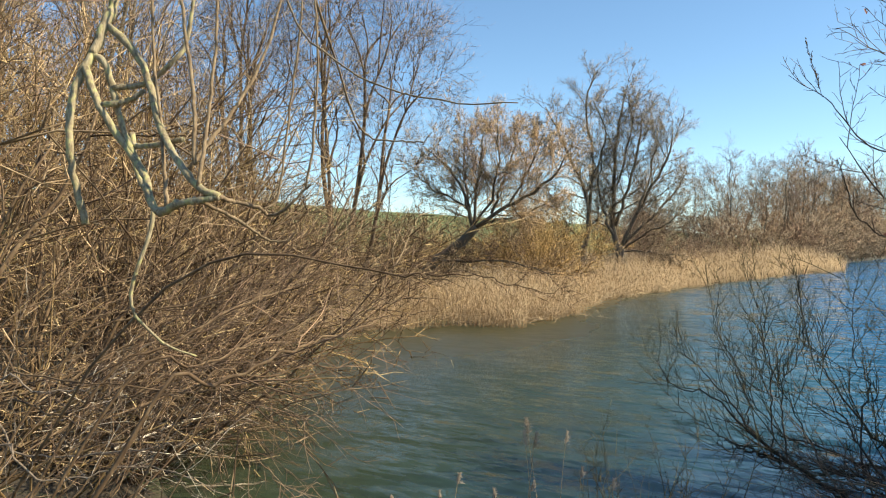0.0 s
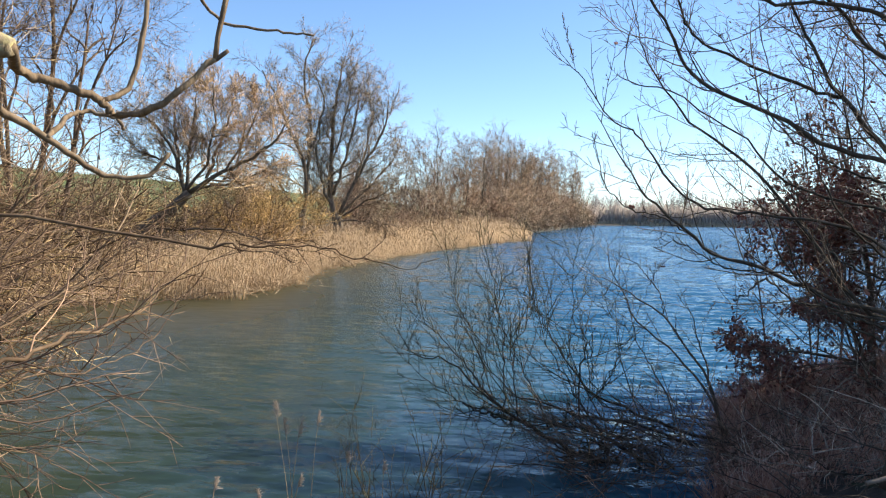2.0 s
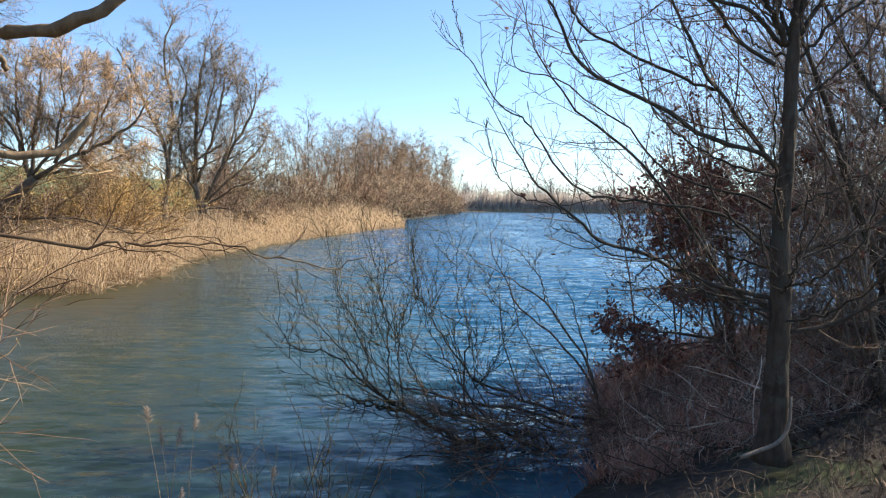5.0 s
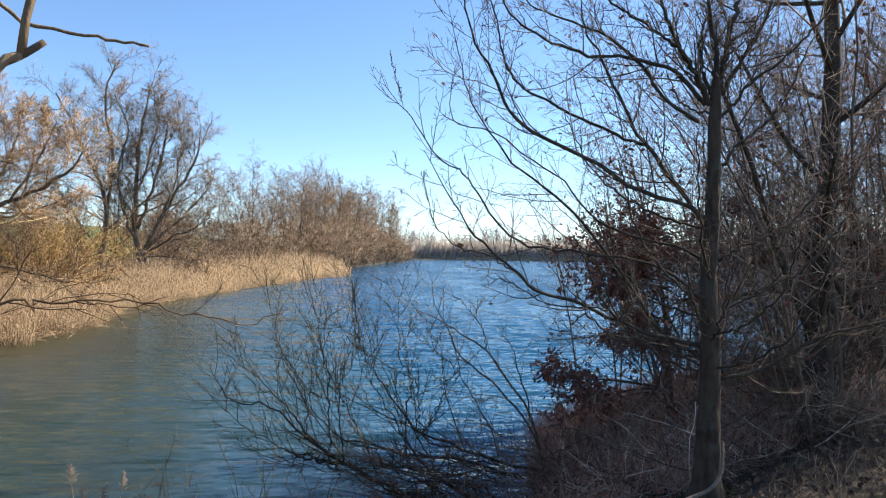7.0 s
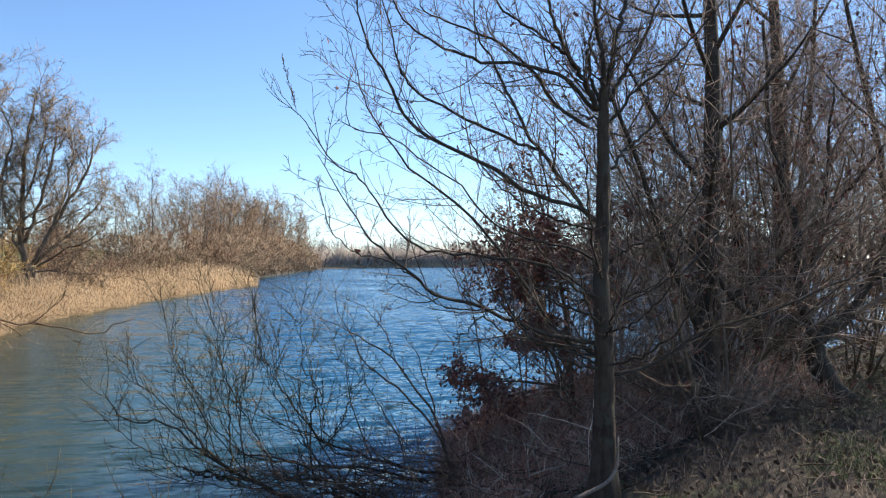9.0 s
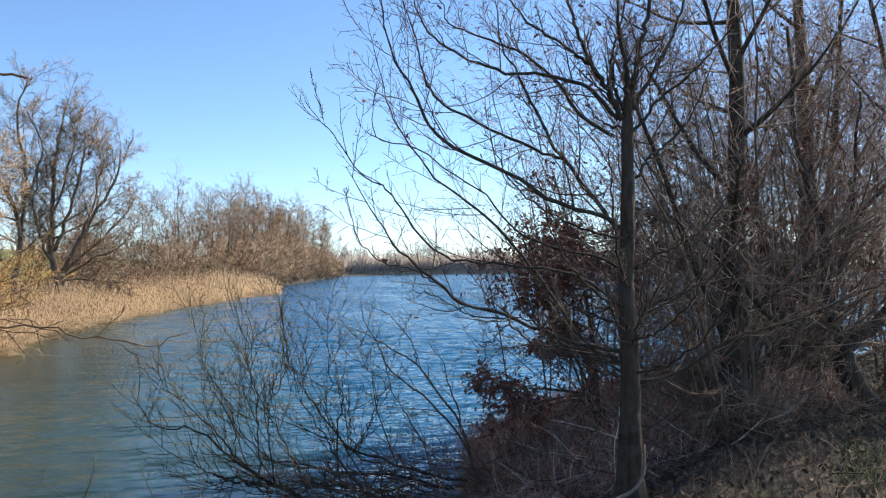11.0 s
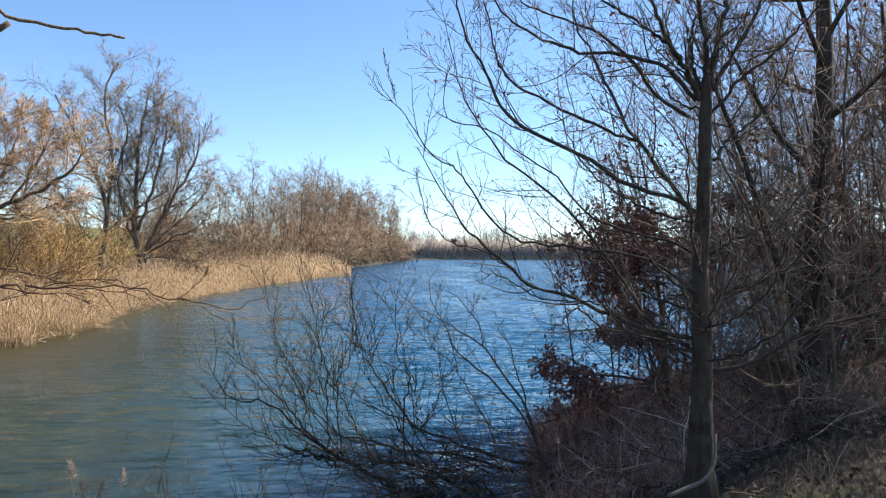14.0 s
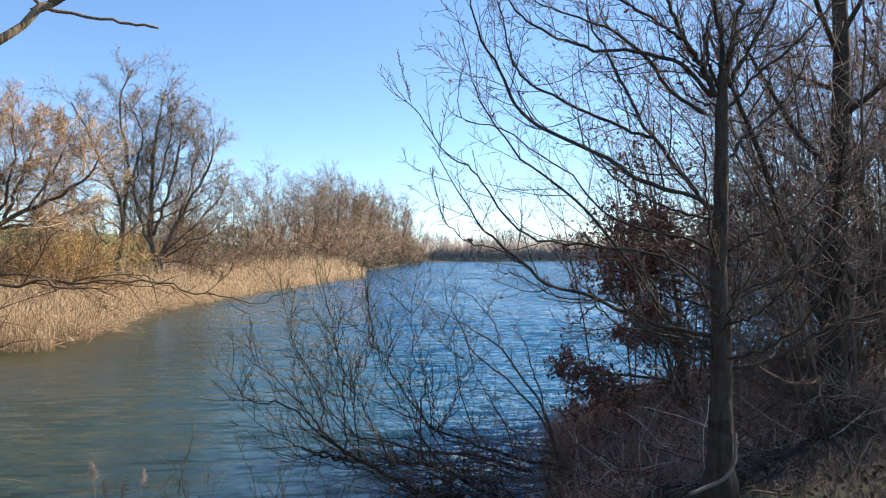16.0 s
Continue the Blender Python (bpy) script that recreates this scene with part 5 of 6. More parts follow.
def great_willow():
    rng = np.random.default_rng(311)
    x, y = -16.6, 47.6
    top = thing("great_willow", x, y, 0.3, "tall spreading bare willow with dark limbs above the reed bed", "tree")
    shoots = [dict(n=20, t=(0.16, 1), angle=(28, 60), ratio=0.28, fall=0.3, seg=5, wig=0.1, up=0.03, rr=0.4, tip=0.35, rmin=0.015),
              dict(n=9, t=(0.15, 1), angle=(22, 55), ratio=0.46, fall=0.3, seg=2, wig=0.12, up=0.02, rr=0.5, tip=0.4, rmin=0.0105),
              dict(n=7, t=(0.12, 1), angle=(20, 50), ratio=0.58, fall=0.3, seg=1, wig=0.1, up=0.02, rr=0.6, tip=0.5, rmin=0.0098),
              dict(n=3, t=(0.15, 1), angle=(20, 50), ratio=0.7, fall=0.3, seg=1, wig=0.1, up=0.02, rr=0.9, tip=0.6, rmin=0.009)]
    for a, b, r in (((-2.42, 0.1, -0.4), (-2.3, 0, 2.2), 0.24), ((0.3, 0, -0.4), (0.18, 0, 2.2), 0.34), ((0.75, -0.2, -0.4), (0.4, 0, 2.1), 0.2)):
        line = bezier([a, tuple((np.array(a) + b) / 2 + (0.06, 0, 0)), b], 8)
        part("trunk", Wood().add(line[None], (r * np.linspace(1.25, 0.85, 8))[None], 9), M_BOLE, top)

    def limb(r0, r1, *points):
        grow_limb(rng, top, (M_BOLE, M_FAR), shoots, (0.62 * r0, r1), points, k=6, n=14, jitter=0.05)

    limb(0.3, 0.04, (-2.34, 0.00, 1.74), (-2.01, 0.00, 3.51), (-2.18, 0.00, 5.87), (-3.19, 0.00, 7.90), (-4.14, 0.00, 9.97), (-5.25, 0.00, 12.10))
    limb(0.22, 0.04, (-2.09, 0.00, 3.51), (-1.86, 0.25, 6.27), (-1.93, 0.50, 9.06), (-2.49, 0.75, 11.93), (-1.92, 1.00, 14.31))
    limb(0.14, 0.03, (-2.18, 0.00, 5.68), (-1.07, -0.33, 7.74), (-0.54, -0.67, 9.97), (-1.22, -1.00, 11.90))
    limb(0.1, 0.02, (-2.42, 0.00, 2.33), (-3.27, -0.50, 3.51), (-3.90, -1.00, 4.69), (-4.54, -1.50, 6.26))
    limb(0.08, 0.02, (-3.49, 0.00, 8.32), (-4.67, 0.20, 8.83), (-5.88, 0.40, 9.76), (-6.43, 0.60, 11.28))
    limb(0.34, 0.04, (0.22, 0.00, 1.63), (-0.18, 0.00, 3.48), (-0.14, 0.00, 6.17), (0.01, 0.00, 9.24), (0.56, 0.00, 12.45))
    limb(0.2, 0.03, (-0.06, 0.00, 3.48), (0.79, 0.27, 6.15), (1.40, 0.53, 8.82), (1.50, 0.80, 11.14))
    limb(0.24, 0.03, (0.34, 0.00, 1.94), (1.65, -0.20, 4.57), (2.83, -0.40, 6.38), (3.80, -0.60, 8.14), (4.04, -0.80, 9.73))
    limb(0.18, 0.025, (0.42, 0.00, 2.13), (2.03, 0.40, 3.83), (3.42, 0.80, 5.32), (4.30, 1.20, 6.81))
    limb(0.18, 0.03, (0.10, 0.00, 2.32), (-0.59, -0.50, 4.24), (-0.81, -1.00, 6.13), (-0.39, -1.50, 8.34))
    limb(0.12, 0.02, (0.58, 0.00, 1.94), (2.12, -0.50, 2.87), (3.75, -1.00, 3.57), (4.94, -1.50, 4.42))
    limb(0.12, 0.025, (0.02, 0.00, 6.17), (0.84, -0.33, 8.38), (1.33, -0.67, 10.37), (1.21, -1.00, 12.01))
    limb(0.12, 0.025, (1.71, -0.40, 4.56), (2.32, 0.07, 6.82), (2.47, 0.53, 9.11), (2.02, 1.00, 10.93))
    limb(0.09, 0.02, (0.42, 0.00, 1.75), (2.18, -0.67, 1.72), (3.31, -1.33, 1.58), (4.73, -2.00, 1.52))


great_willow()

# shrubs and orange osiers between the reeds and the trees
NEAR_OSIERS = [(-15.2, 32.5, 36, 2.9, 0.9, M_YELLOW), (-17.5, 34.5, 20, 3.0, 0.8, M_RUSSET), (-18.5, 38, 34, 3.4, 0.9, M_YELLOW), (-22, 43, 20, 3.8, 0.8, M_RUSSET), (-19.5, 27.5, 20, 2.6, 0.9, M_TWIG), (-21, 31, 20, 3.0, 0.9, M_THICKET), (-17.5, 20, 18, 2.6, 0.9, M_THICKET), (-21, 23, 18, 3.0, 0.9, M_TWIG), (-24, 36, 18, 3.6, 0.9, M_TWIG), (-20.5, 51, 20, 4.2, 0.8, M_YELLOW), (-15, 55, 18, 3.0, 0.9, M_RUSSET)]
BACK_OSIERS = [(-18, 60, 18, 3.4, 0.9, M_RUSSET), (-13.2, 66, 18, 3.2, 0.9, M_TWIG), (-15.5, 72, 18, 3.6, 0.9, M_RUSSET), (-18.5, 17, 18, 3.0, 0.9, M_OLIVE), (-23, 20, 18, 3.4, 0.9, M_TWIG), (-26, 28, 18, 3.8, 0.9, M_OLIVE), (-29, 40, 18, 4.0, 0.9, M_TWIG), (-27, 47, 18, 4.0, 0.9, M_RUSSET), (-24, 55, 18, 4.0, 0.9, M_TWIG), (-22, 65, 18, 4.0, 0.9, M_RUSSET)]
for j, (x, y, n, h, s, mt) in enumerate(NEAR_OSIERS + BACK_OSIERS):
    shrub("osier_bush", {"yellow_osier_twigs": "bushy osier with yellow-olive shoots", "russet_twigs": "bare russet-brown shrub behind the reeds"}.get(mt.name, "bare brown scrub behind the reeds"), x, y, n, 1.4 * h, s, (mt, mt), 400 + j, "shrubs behind the reeds", twigs=(9, 7), r=0.03, rmin=0.0125, up=0.0, seg=6, third=1, wig=0.09)

# ---- wooded point beyond the reed bed ----
def fan_tree(name, label, x, y, h, n, mats, seed, group, rmin, lean=0.3):
    """A bare tree whose few stems part low down and sweep up into a brush of fine twigs."""
    rng = np.random.default_rng(seed)
    top = thing(name, x, y, ground_z(x, y) - 0.05, label, "tree", group)
    levels = [dict(n=15, t=(0.14, 1), angle=(26, 58), ratio=0.3, fall=0.35, seg=3, wig=0.1, up=0.04, rr=0.4, tip=0.35, rmin=rmin * 1.7),
              dict(n=7, t=(0.15, 1), angle=(22, 55), ratio=0.48, fall=0.3, seg=1, wig=0.1, up=0.02, rr=0.5, tip=0.4, rmin=rmin * 1.2),
              dict(n=5, t=(0.12, 1), angle=(20, 50), ratio=0.64, fall=0.3, seg=1, wig=0.1, up=0.02, rr=0.6, tip=0.5, rmin=rmin),
              dict(n=3 if y < 110 else 2, t=(0.15, 1), angle=(20, 50), ratio=0.75, fall=0.3, seg=1, wig=0.1, up=0.02, rr=0.9, tip=0.6, rmin=rmin * 0.95)]
    a0 = rng.random() * 6.28
    for i in range(n):
        a, l = a0 + i * 6.28 / n + 0.4 * rng.normal(), lean * (0.4 + 0.8 * rng.random()) * (0.3 if i == 0 else 1)
        d, hh = np.array([math.cos(a), math.sin(a), 0]), h * (0.97 - 0.22 * (i > 0) * rng.random()) * (1 - 0.25 * l)
        o = d * 0.25 * (i > 0)
        pts = [o + (0, 0, -0.3), o + d * l * hh * 0.3 + (0, 0, 0.3 * hh), o + d * l * hh * 0.62 + (0, 0, 0.62 * hh), o + d * l * hh * 0.78 + (0, 0, 0.93 * hh)]
        grow_limb(rng, top, mats, levels, (0.009 * h * (1 if i == 0 else 0.75), 0.015), pts, "stem", 6, 12, 0.012 * h * 0.5)
    return top


FRONT_TREES = [(-20.5, 84, 11, 3), (-17.8, 90, 14.3, 4), (-15.6, 96, 12.5, 3), (-14.4, 106, 15.2, 4), (-13.6, 116, 17.2, 4), (-13.0, 128, 17, 4), (-12.0, 138, 18.3, 4), (-11, 150, 18.5, 4), (-9.5, 165, 19, 4),
               (-8.5, 185, 20, 4), (-6.5, 210, 20.5, 4), (-3.5, 240, 21, 4), (-1.0, 268, 20, 4)]
BACK_TREES = [(-16.5, 112, 15.5, 4), (-16.0, 124, 16, 4), (-15.0, 134, 17, 4), (-14.5, 146, 18, 4), (-13, 160, 18, 4), (-11.5, 178, 19, 4), (-10, 200, 20, 4), (-7.5, 228, 21, 4), (-22, 110, 15, 4), (-24, 76, 9, 3),
              (-29, 92, 11, 3), (-38, 100, 12, 4), (-34, 72, 8, 3)]
for j, (x, y, h, n) in enumerate(FRONT_TREES + BACK_TREES):
    fan_tree("point_tree", "bare grey-brown tree on the wooded point", x, y, h, n, (M_GREY, (M_FAR, M_RUSSET, M_WARM)[j % 3]), 520 + j, "trees on the point", 0.0135 if y < 140 else 0.023, 0.36)

for j, (x, y, h) in enumerate([(-14.5, 92, 5), (-13, 99, 6), (-11.5, 106, 7), (-11, 113, 7.5), (-10.8, 121, 8), (-10, 130, 8.5), (-9.6, 140, 9), (-8.6, 150, 9.5), (-7.6, 162, 9.5), (-6.8, 176, 9), (-5.6, 195, 9.5), (-3.6, 220, 10), (-1.5, 245, 9), (0.8, 270, 8), (1.5, 288, 6),
                              (-18, 80, 6), (-22, 88, 7), (-26, 84, 7), (-30, 90, 6), (-18, 98, 8)]):
    rng = np.random.default_rng(560 + j)
    h = 0.85 * h
    boles = [(0.6 * i, 0.3 * rng.normal(), 0.5 * i, 0.0, 56, (1.3 * i + 0.4 * rng.normal(), rng.normal(), h * 0.5), (0.4 * h + 0.5, 0.4 * h, h * 0.6), 0.05) for i in (-1, 0, 1)]
    broad_tree("waterside_shrub", "dense rounded grey-brown shrub at the waterline", "bush", x, y, boles, ((M_FAR, M_RUSSET, M_FAR)[j % 3],) * 2, 560 + j, "shrubs on the point", 0.012, (4, 3), 1.25, 0.021 + 0.00012 * y, k=5)


def far_wood():
    """Woods along the far shore, too far to tell one tree from another."""
    rng = np.random.default_rng(71)
    n = 700
    x = rng.uniform(-70, 340, n)
    y = 452 + rng.random(n) * 40 - 0.02 * np.abs(x - 60)
    near = rng.random(n) < 0.15
    x[near], y[near] = rng.uniform(190, 300, near.sum()), rng.uniform(150, 400, near.sum())
    h = rng.uniform(11, 18, n) + 3.5 * np.sin(x * 0.031) * np.sin(x * 0.11 + 1)
    base = np.stack([x, y, 0 * x], 1)
    P, R = shoot(rng, base, rng.normal(size=(n, 3)) * 0.08 + np.array([0, 0, 1]), h, 0.22, 4, 0.04, 0.01, 0.25)
    A, S = fork(rng, P, R, 11, (0.1, 1), (20, 55), 0.4, 0.5, 1, 0.08, 0.05, 0.5, 0.3, 0.15)
    B, U = fork(rng, A, S, 3, (0.1, 1), (25, 60), 0.8, 0.4, 1, 0.1, 0.03, 0.6, 0.4, 0.16)
    # undergrowth that closes the view below the crowns
    m = 1000
    xs = rng.uniform(-70, 340, m)
    low = np.stack([xs, 449 - 0.02 * np.abs(xs - 60) + 6 * rng.random(m), 0 * xs], 1)
    C, V = shoot(rng, np.repeat(low, 11, 0), rng.normal(size=(m * 11, 3)) * np.array([0.4, 0.4, 0.2]) + np.array([0, 0, 1]), rng.uniform(6, 16, m * 11), 0.7, 1, 0.1, 0.0, 0.3)
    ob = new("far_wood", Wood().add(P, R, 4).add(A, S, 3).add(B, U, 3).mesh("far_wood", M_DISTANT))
    tagged(ob, "bare woods along the far shore, tinted pale for haze", "woods", kind="stuff")
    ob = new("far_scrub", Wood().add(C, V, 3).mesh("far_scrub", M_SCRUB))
    tagged(ob, "pale grey-brown scrub at the foot of the far woods", "scrub", kind="stuff")


far_wood()


# ---- reeds and grass ----
def stalks(rng, x, y, z, height, r, lean, wig=0.03, seg=3, leaves=1, plume=0.0, k=3):
    """Standing dead stalks with dry leaves and, on some, a plume."""
    n = len(x)
    base = np.stack([x, y, z], 1)
    way = np.array([0, 0, 1.0]) + rng.normal(size=(n, 3)) * lean * np.array([1, 1, 0])
    P, R = shoot(rng, base, way, height, r, seg, wig, -0.02, 0.45)
    w = Wood().add(P, R, k)
    for _ in range(leaves):
        i = rng.integers(0, seg, n)
        f = rng.random((n, 1))
        at = P[np.arange(n), i] * (1 - f) + P[np.arange(n), i + 1] * f
        d = unit(rng.normal(size=(n, 3)) * np.array([1, 1, 0.3]) * 0.5 + np.array([0, 0, 1.0]))
        L = (height * (0.16 + 0.16 * rng.random(n)))[:, None]
        s = unit(np.cross(d, rng.normal(size=(n, 3)))) * (r * 1.1)[:, None]
        mid, end = at + d * L * 0.55, at + d * L + np.array([0, 0, -0.25]) * L
        V = np.stack([at - s * 0.5, at + s * 0.5, mid + s, mid - s, end], 1).reshape(-1, 3)
        j = np.arange(n)[:, None] * 5
        w.faces(V, np.concatenate([j, j + 1, j + 2, j + 3], 1), np.concatenate([j + 3, j + 2, j + 4], 1))
    if plume > 0:
        has = rng.random(n) < plume
        T = P[has, -1]
        m = len(T)
        Q, S = shoot(rng, T, unit(P[has, -1] - P[has, -2]) + rng.normal(size=(m, 3)) * 0.2, 0.2 + 0.08 * rng.random(m), r[has] * 2.2, 2, 0.1, -0.1, 0.2)
        w.add(Q, S, 3)
    return w


def reed_bed():
    rng = np.random.default_rng(81)
    X, Y = [], []
    for y0, y1, n in ((9, 24, 11500), (24, 45, 9000), (45, 70, 9000), (70, 90, 6000)):
        y = rng.uniform(y0, y1, n * 4)
        x = rng.uniform(-28, -4, n * 4)
        d = shore(x, y)
        wide = 8 + 3 * np.sin(y * 0.21) + np.where(y > 45, 2, 0)
        ok = (d > -0.55 + 0.35 * np.sin(y * 1.7) * np.sin(x * 1.1 + y * 0.6)) & (d < wide) & (rng.random(len(d)) < np.exp(-np.maximum(d, 0) / 5.0))
        X.append(x[ok][:n])
        Y.append(y[ok][:n])
    x, y = np.concatenate(X), np.concatenate(Y)
    d = shore(x, y)
    tall = (0.75 + 0.45 * np.clip(d / 2.5, 0, 1) + 0.85 * np.clip((y - 30) / 40, 0, 1)) * (0.75 + 0.4 * rng.random(len(x))) * (1 + 0.1 * np.sin(x * 0.9 + y * 0.5))
    w = Wood()
    for near, seg in ((y < 32, 2), (y >= 32, 1)):
        b = stalks(rng, x[near], y[near], np.minimum(land(x[near], y[near]), 0.3) - 0.08, tall[near], 0.0055 + 0.00015 * y[near], 0.13, 0.06, seg, 1, 0.1)
        b = (np.concatenate(b.v), np.concatenate(b.q) if b.q else None, np.concatenate(b.t))
        w.faces(*b)
    tagged(new("reed_bed", w.mesh("reed_bed", M_REED)), "straw-coloured dead reeds along the far side of the bay", "reeds", kind="stuff")
    # broken stalks that lie along the edge
    y = rng.uniform(10, 40, 1500)
    x = np.interp(y, LAKE[1:10, 1], LAKE[1:10, 0]) + rng.normal(size=1500) * 0.5 - 0.1
    base = np.stack([x, y, 0.03 + 0.3 * rng.random(1500)], 1)
    P, R = shoot(rng, base, rng.normal(size=(1500, 3)) * np.array([1, 1, 0.25]), 0.5 + 0.7 * rng.random(1500), 0.007, 3, 0.15, -0.03, 0.6)
    tagged(new("fallen_reeds", Wood().add(P, R, 3).mesh("fallen_reeds", M_REED)), "broken pale reeds lying at the waterline", "reeds", kind="stuff")


reed_bed()


def grass_patch(name, label, mat, seed, n, box, height, r, lean, test=None, leaves=1, cat="grass"):
    rng = np.random.default_rng(seed)
    x, y = rng.uniform(box[0], box[1], n * 3), rng.uniform(box[2], box[3], n * 3)
    ok = shore(x, y) > -0.05
    if test:
        ok &= test(x, y)
    clump = lump(x, y, 0.35, seed) > -0.5 + rng.normal(size=len(x)) * 0.6
    x, y = x[ok & clump][:n], y[ok & clump][:n]
    h = height * (0.5 + 0.8 * rng.random(len(x)))
    w = stalks(rng, x, y, land(x, y) - 0.02, h, np.full(len(x), r), lean, 0.2, 2, leaves, 0.0)
    tagged(new(name, w.mesh(name, mat)), label, cat, kind="stuff")


def far_reeds():
    rng = np.random.default_rng(84)
    n = 2600
    x = rng.uniform(-40, 200, n)
    y = 446 - 0.02 * np.abs(x - 60) + 3 * rng.random(n)
    w = stalks(rng, x, y, np.full(n, -0.3), rng.uniform(2.0, 4.2, n), np.full(n, 0.22), 0.1, 0.05, 1, 0)
    tagged(new("far_reeds", w.mesh("far_reeds", M_FAR_REED)), "thin pale reed fringe along the far shore", "reeds", kind="stuff")


far_reeds()
grass_patch("russet_grass", "mound of russet dead grass beside the water", M_BRACKEN, 91, 12000, (0.8, 5.0, 4.6, 10.6), 0.36, 0.0035, 0.5, lambda x, y: (y > 4.9 + 0.25 * x) & (y > 7.6 - 1.7 * x))
grass_patch("straw_grass", "grey dead grass and stems on the near bank", M_STRAW, 92, 10000, (-3.5, 8.5, 2.6, 8.5), 0.2, 0.0021, 0.7, lambda x, y: ((x > 2.3) & (x < 0.95 * y) & (y < 5.4 + 0.25 * x)) | ((y < 4.3) & (x < 2.3)))
grass_patch("green_grass", "low green grass tufts on the bank path", M_GREENB, 93, 14000, (2.4, 9.0, 2.8, 7.8), 0.13, 0.003, 0.6, lambda x, y: (lump(x, y, 0.8, 3) > -0.7) & (x > 0.74 * y), 1)


def fallen_twigs():
    rng = np.random.default_rng(95)
    n = 520
    x, y = rng.uniform(0.9, 7.5, n), rng.uniform(3.2, 8.0, n)
    base = np.stack([x, y, land(x, y) + 0.02 + 0.15 * rng.random(n)], 1)
    P, R = shoot(rng, base, rng.normal(size=(n, 3)) * np.array([1, 1, 0.25]), 0.15 + 0.4 * rng.random(n) ** 2, 0.0025 + 0.003 * rng.random(n), 5, 0.2, 0.0, 0.4)
    A, S = fork(rng, P, R, 3, (0.2, 1), (25, 60), 0.45, 0.3, 4, 0.12, 0.0, 0.6, 0.4, 0.0018)
    tagged(new("fallen_twigs", Wood().add(P, R, 4).add(A, S, 3).mesh("fallen_twigs", M_DARK)), "brown dead twigs scattered on the bank", "twigs", kind="stuff")


fallen_twigs()


def dead_brush():
    """Grey brittle twigs heaped at the foot of the russet grass."""
    rng = np.random.default_rng(97)
    n = 170
    x = rng.uniform(1.5, 4.4, n)
    y = 5.1 + 0.25 * x + rng.uniform(-0.5, 0.7, n)
    base = np.stack([x, y, land(x, y) + 0.02 + 0.3 * rng.random(n) ** 2], 1)
    P, R = shoot(rng, base, rng.normal(size=(n, 3)) * np.array([1, 0.8, 0.35]) + np.array([-0.3, 0, 0.35]), 0.35 + 0.6 * rng.random(n), 0.003 + 0.004 * rng.random(n) ** 2, 7, 0.15, -0.01, 0.3)
    A, S = fork(rng, P, R, 6, (0.15, 1), (25, 65), 0.42, 0.3, 4, 0.14, 0.0, 0.6, 0.4, 0.002)
    B, U = fork(rng, A, S, 3, (0.2, 1), (25, 60), 0.5, 0.4, 2, 0.12, 0.0, 0.6, 0.4, 0.0016)
    tagged(new("dead_brush", Wood().add(P, R, 4).add(A, S, 3).add(B, U, 3).mesh("dead_brush", M_DRY)), "grey dead twigs heaped beside the russet grass", "twigs", kind="stuff")


dead_brush()


def leaf_litter():
    """Dead leaves strewn over the bank under the trees."""
    rng = np.random.default_rng(96)
    n = 3600
    x, y = rng.uniform(2.2, 7.6, n), rng.uniform(3.6, 8.4, n)
    at = np.stack([x, y, land(x, y) + 0.03 + 0.05 * rng.random(n)], 1)
    V, Q = leaf_faces(rng, at, 0.05)
    tagged(new("leaf_litter", Wood().faces(V, Q).mesh("leaf_litter", M_LITTER)), "brown dead leaves strewn under the trees", "leaves", kind="stuff")


leaf_litter()


# ---- close to the camera ----
def near_reed(x, y, h, lean, seed):
    rng = np.random.default_rng(seed)
    z = ground_z(x, y) if shore(np.array([x]), np.array([y]))[0] > 0 else -0.05
    top = thing("plumed_reed", x, y, z, "single dead reed with a fluffy pale plume", "reed", "reeds at the near shore")
    P, R = shoot(rng, (0, 0, 0), (lean, 0, 1), h, 0.003, 8, 0.03, -0.03, 0.4)
    part("stalk", Wood().add(P, R, 5), M_REED, top)
    w = Wood()
    A, S = fork(rng, P[:, 7:], R[:, 7:] * 0.3, 30, (0.1, 1), (12, 32), 0.44, 0.5, 3, 0.14, -0.16, 1.0, 0.4, 0.0018, (0.25, 0, 0))
    B, U = fork(rng, A, S, 6, (0.2, 1), (15, 40), 0.5, 0.3, 1, 0.1, -0.05, 1.0, 0.5, 0.0015)
    part("plume", w.add(A, S, 3).add(B, U, 3), M_PLUME, top, "pale fluffy seed head")


for j, (x, y, tip, lean) in enumerate([(-1.36, 3.46, 1.36, -0.06), (-1.44, 2.76, 1.3, 0.08), (-1.2, 3.09, 1.22, 0.1), (-1.24, 2.86, 1.22, -0.05), (-1.3, 3.3, 1.42, 0.05), (-1.54, 2.41, 1.28, 0.1), (-1.4, 2.52, 1.27, -0.1),
                                        (-1.36, 2.78, 1.15, 0.05), (-1.15, 2.67, 1.12, 0.1), (-1.05, 2.95, 1.1, -0.08), (-0.88, 3.46, 1.18, 0.05), (-1.12, 2.91, 1.14, 0.12), (-1.13, 3.57, 1.18, 0.0), (-1.87, 4.59, 1.06, -0.15), (-1.7, 4.7, 0.95, 0.1)]):
    near_reed(x - 0.8 * lean * (tip - 0.5), y, tip - 0.16 - ground_z(x, y), lean, 600 + j)

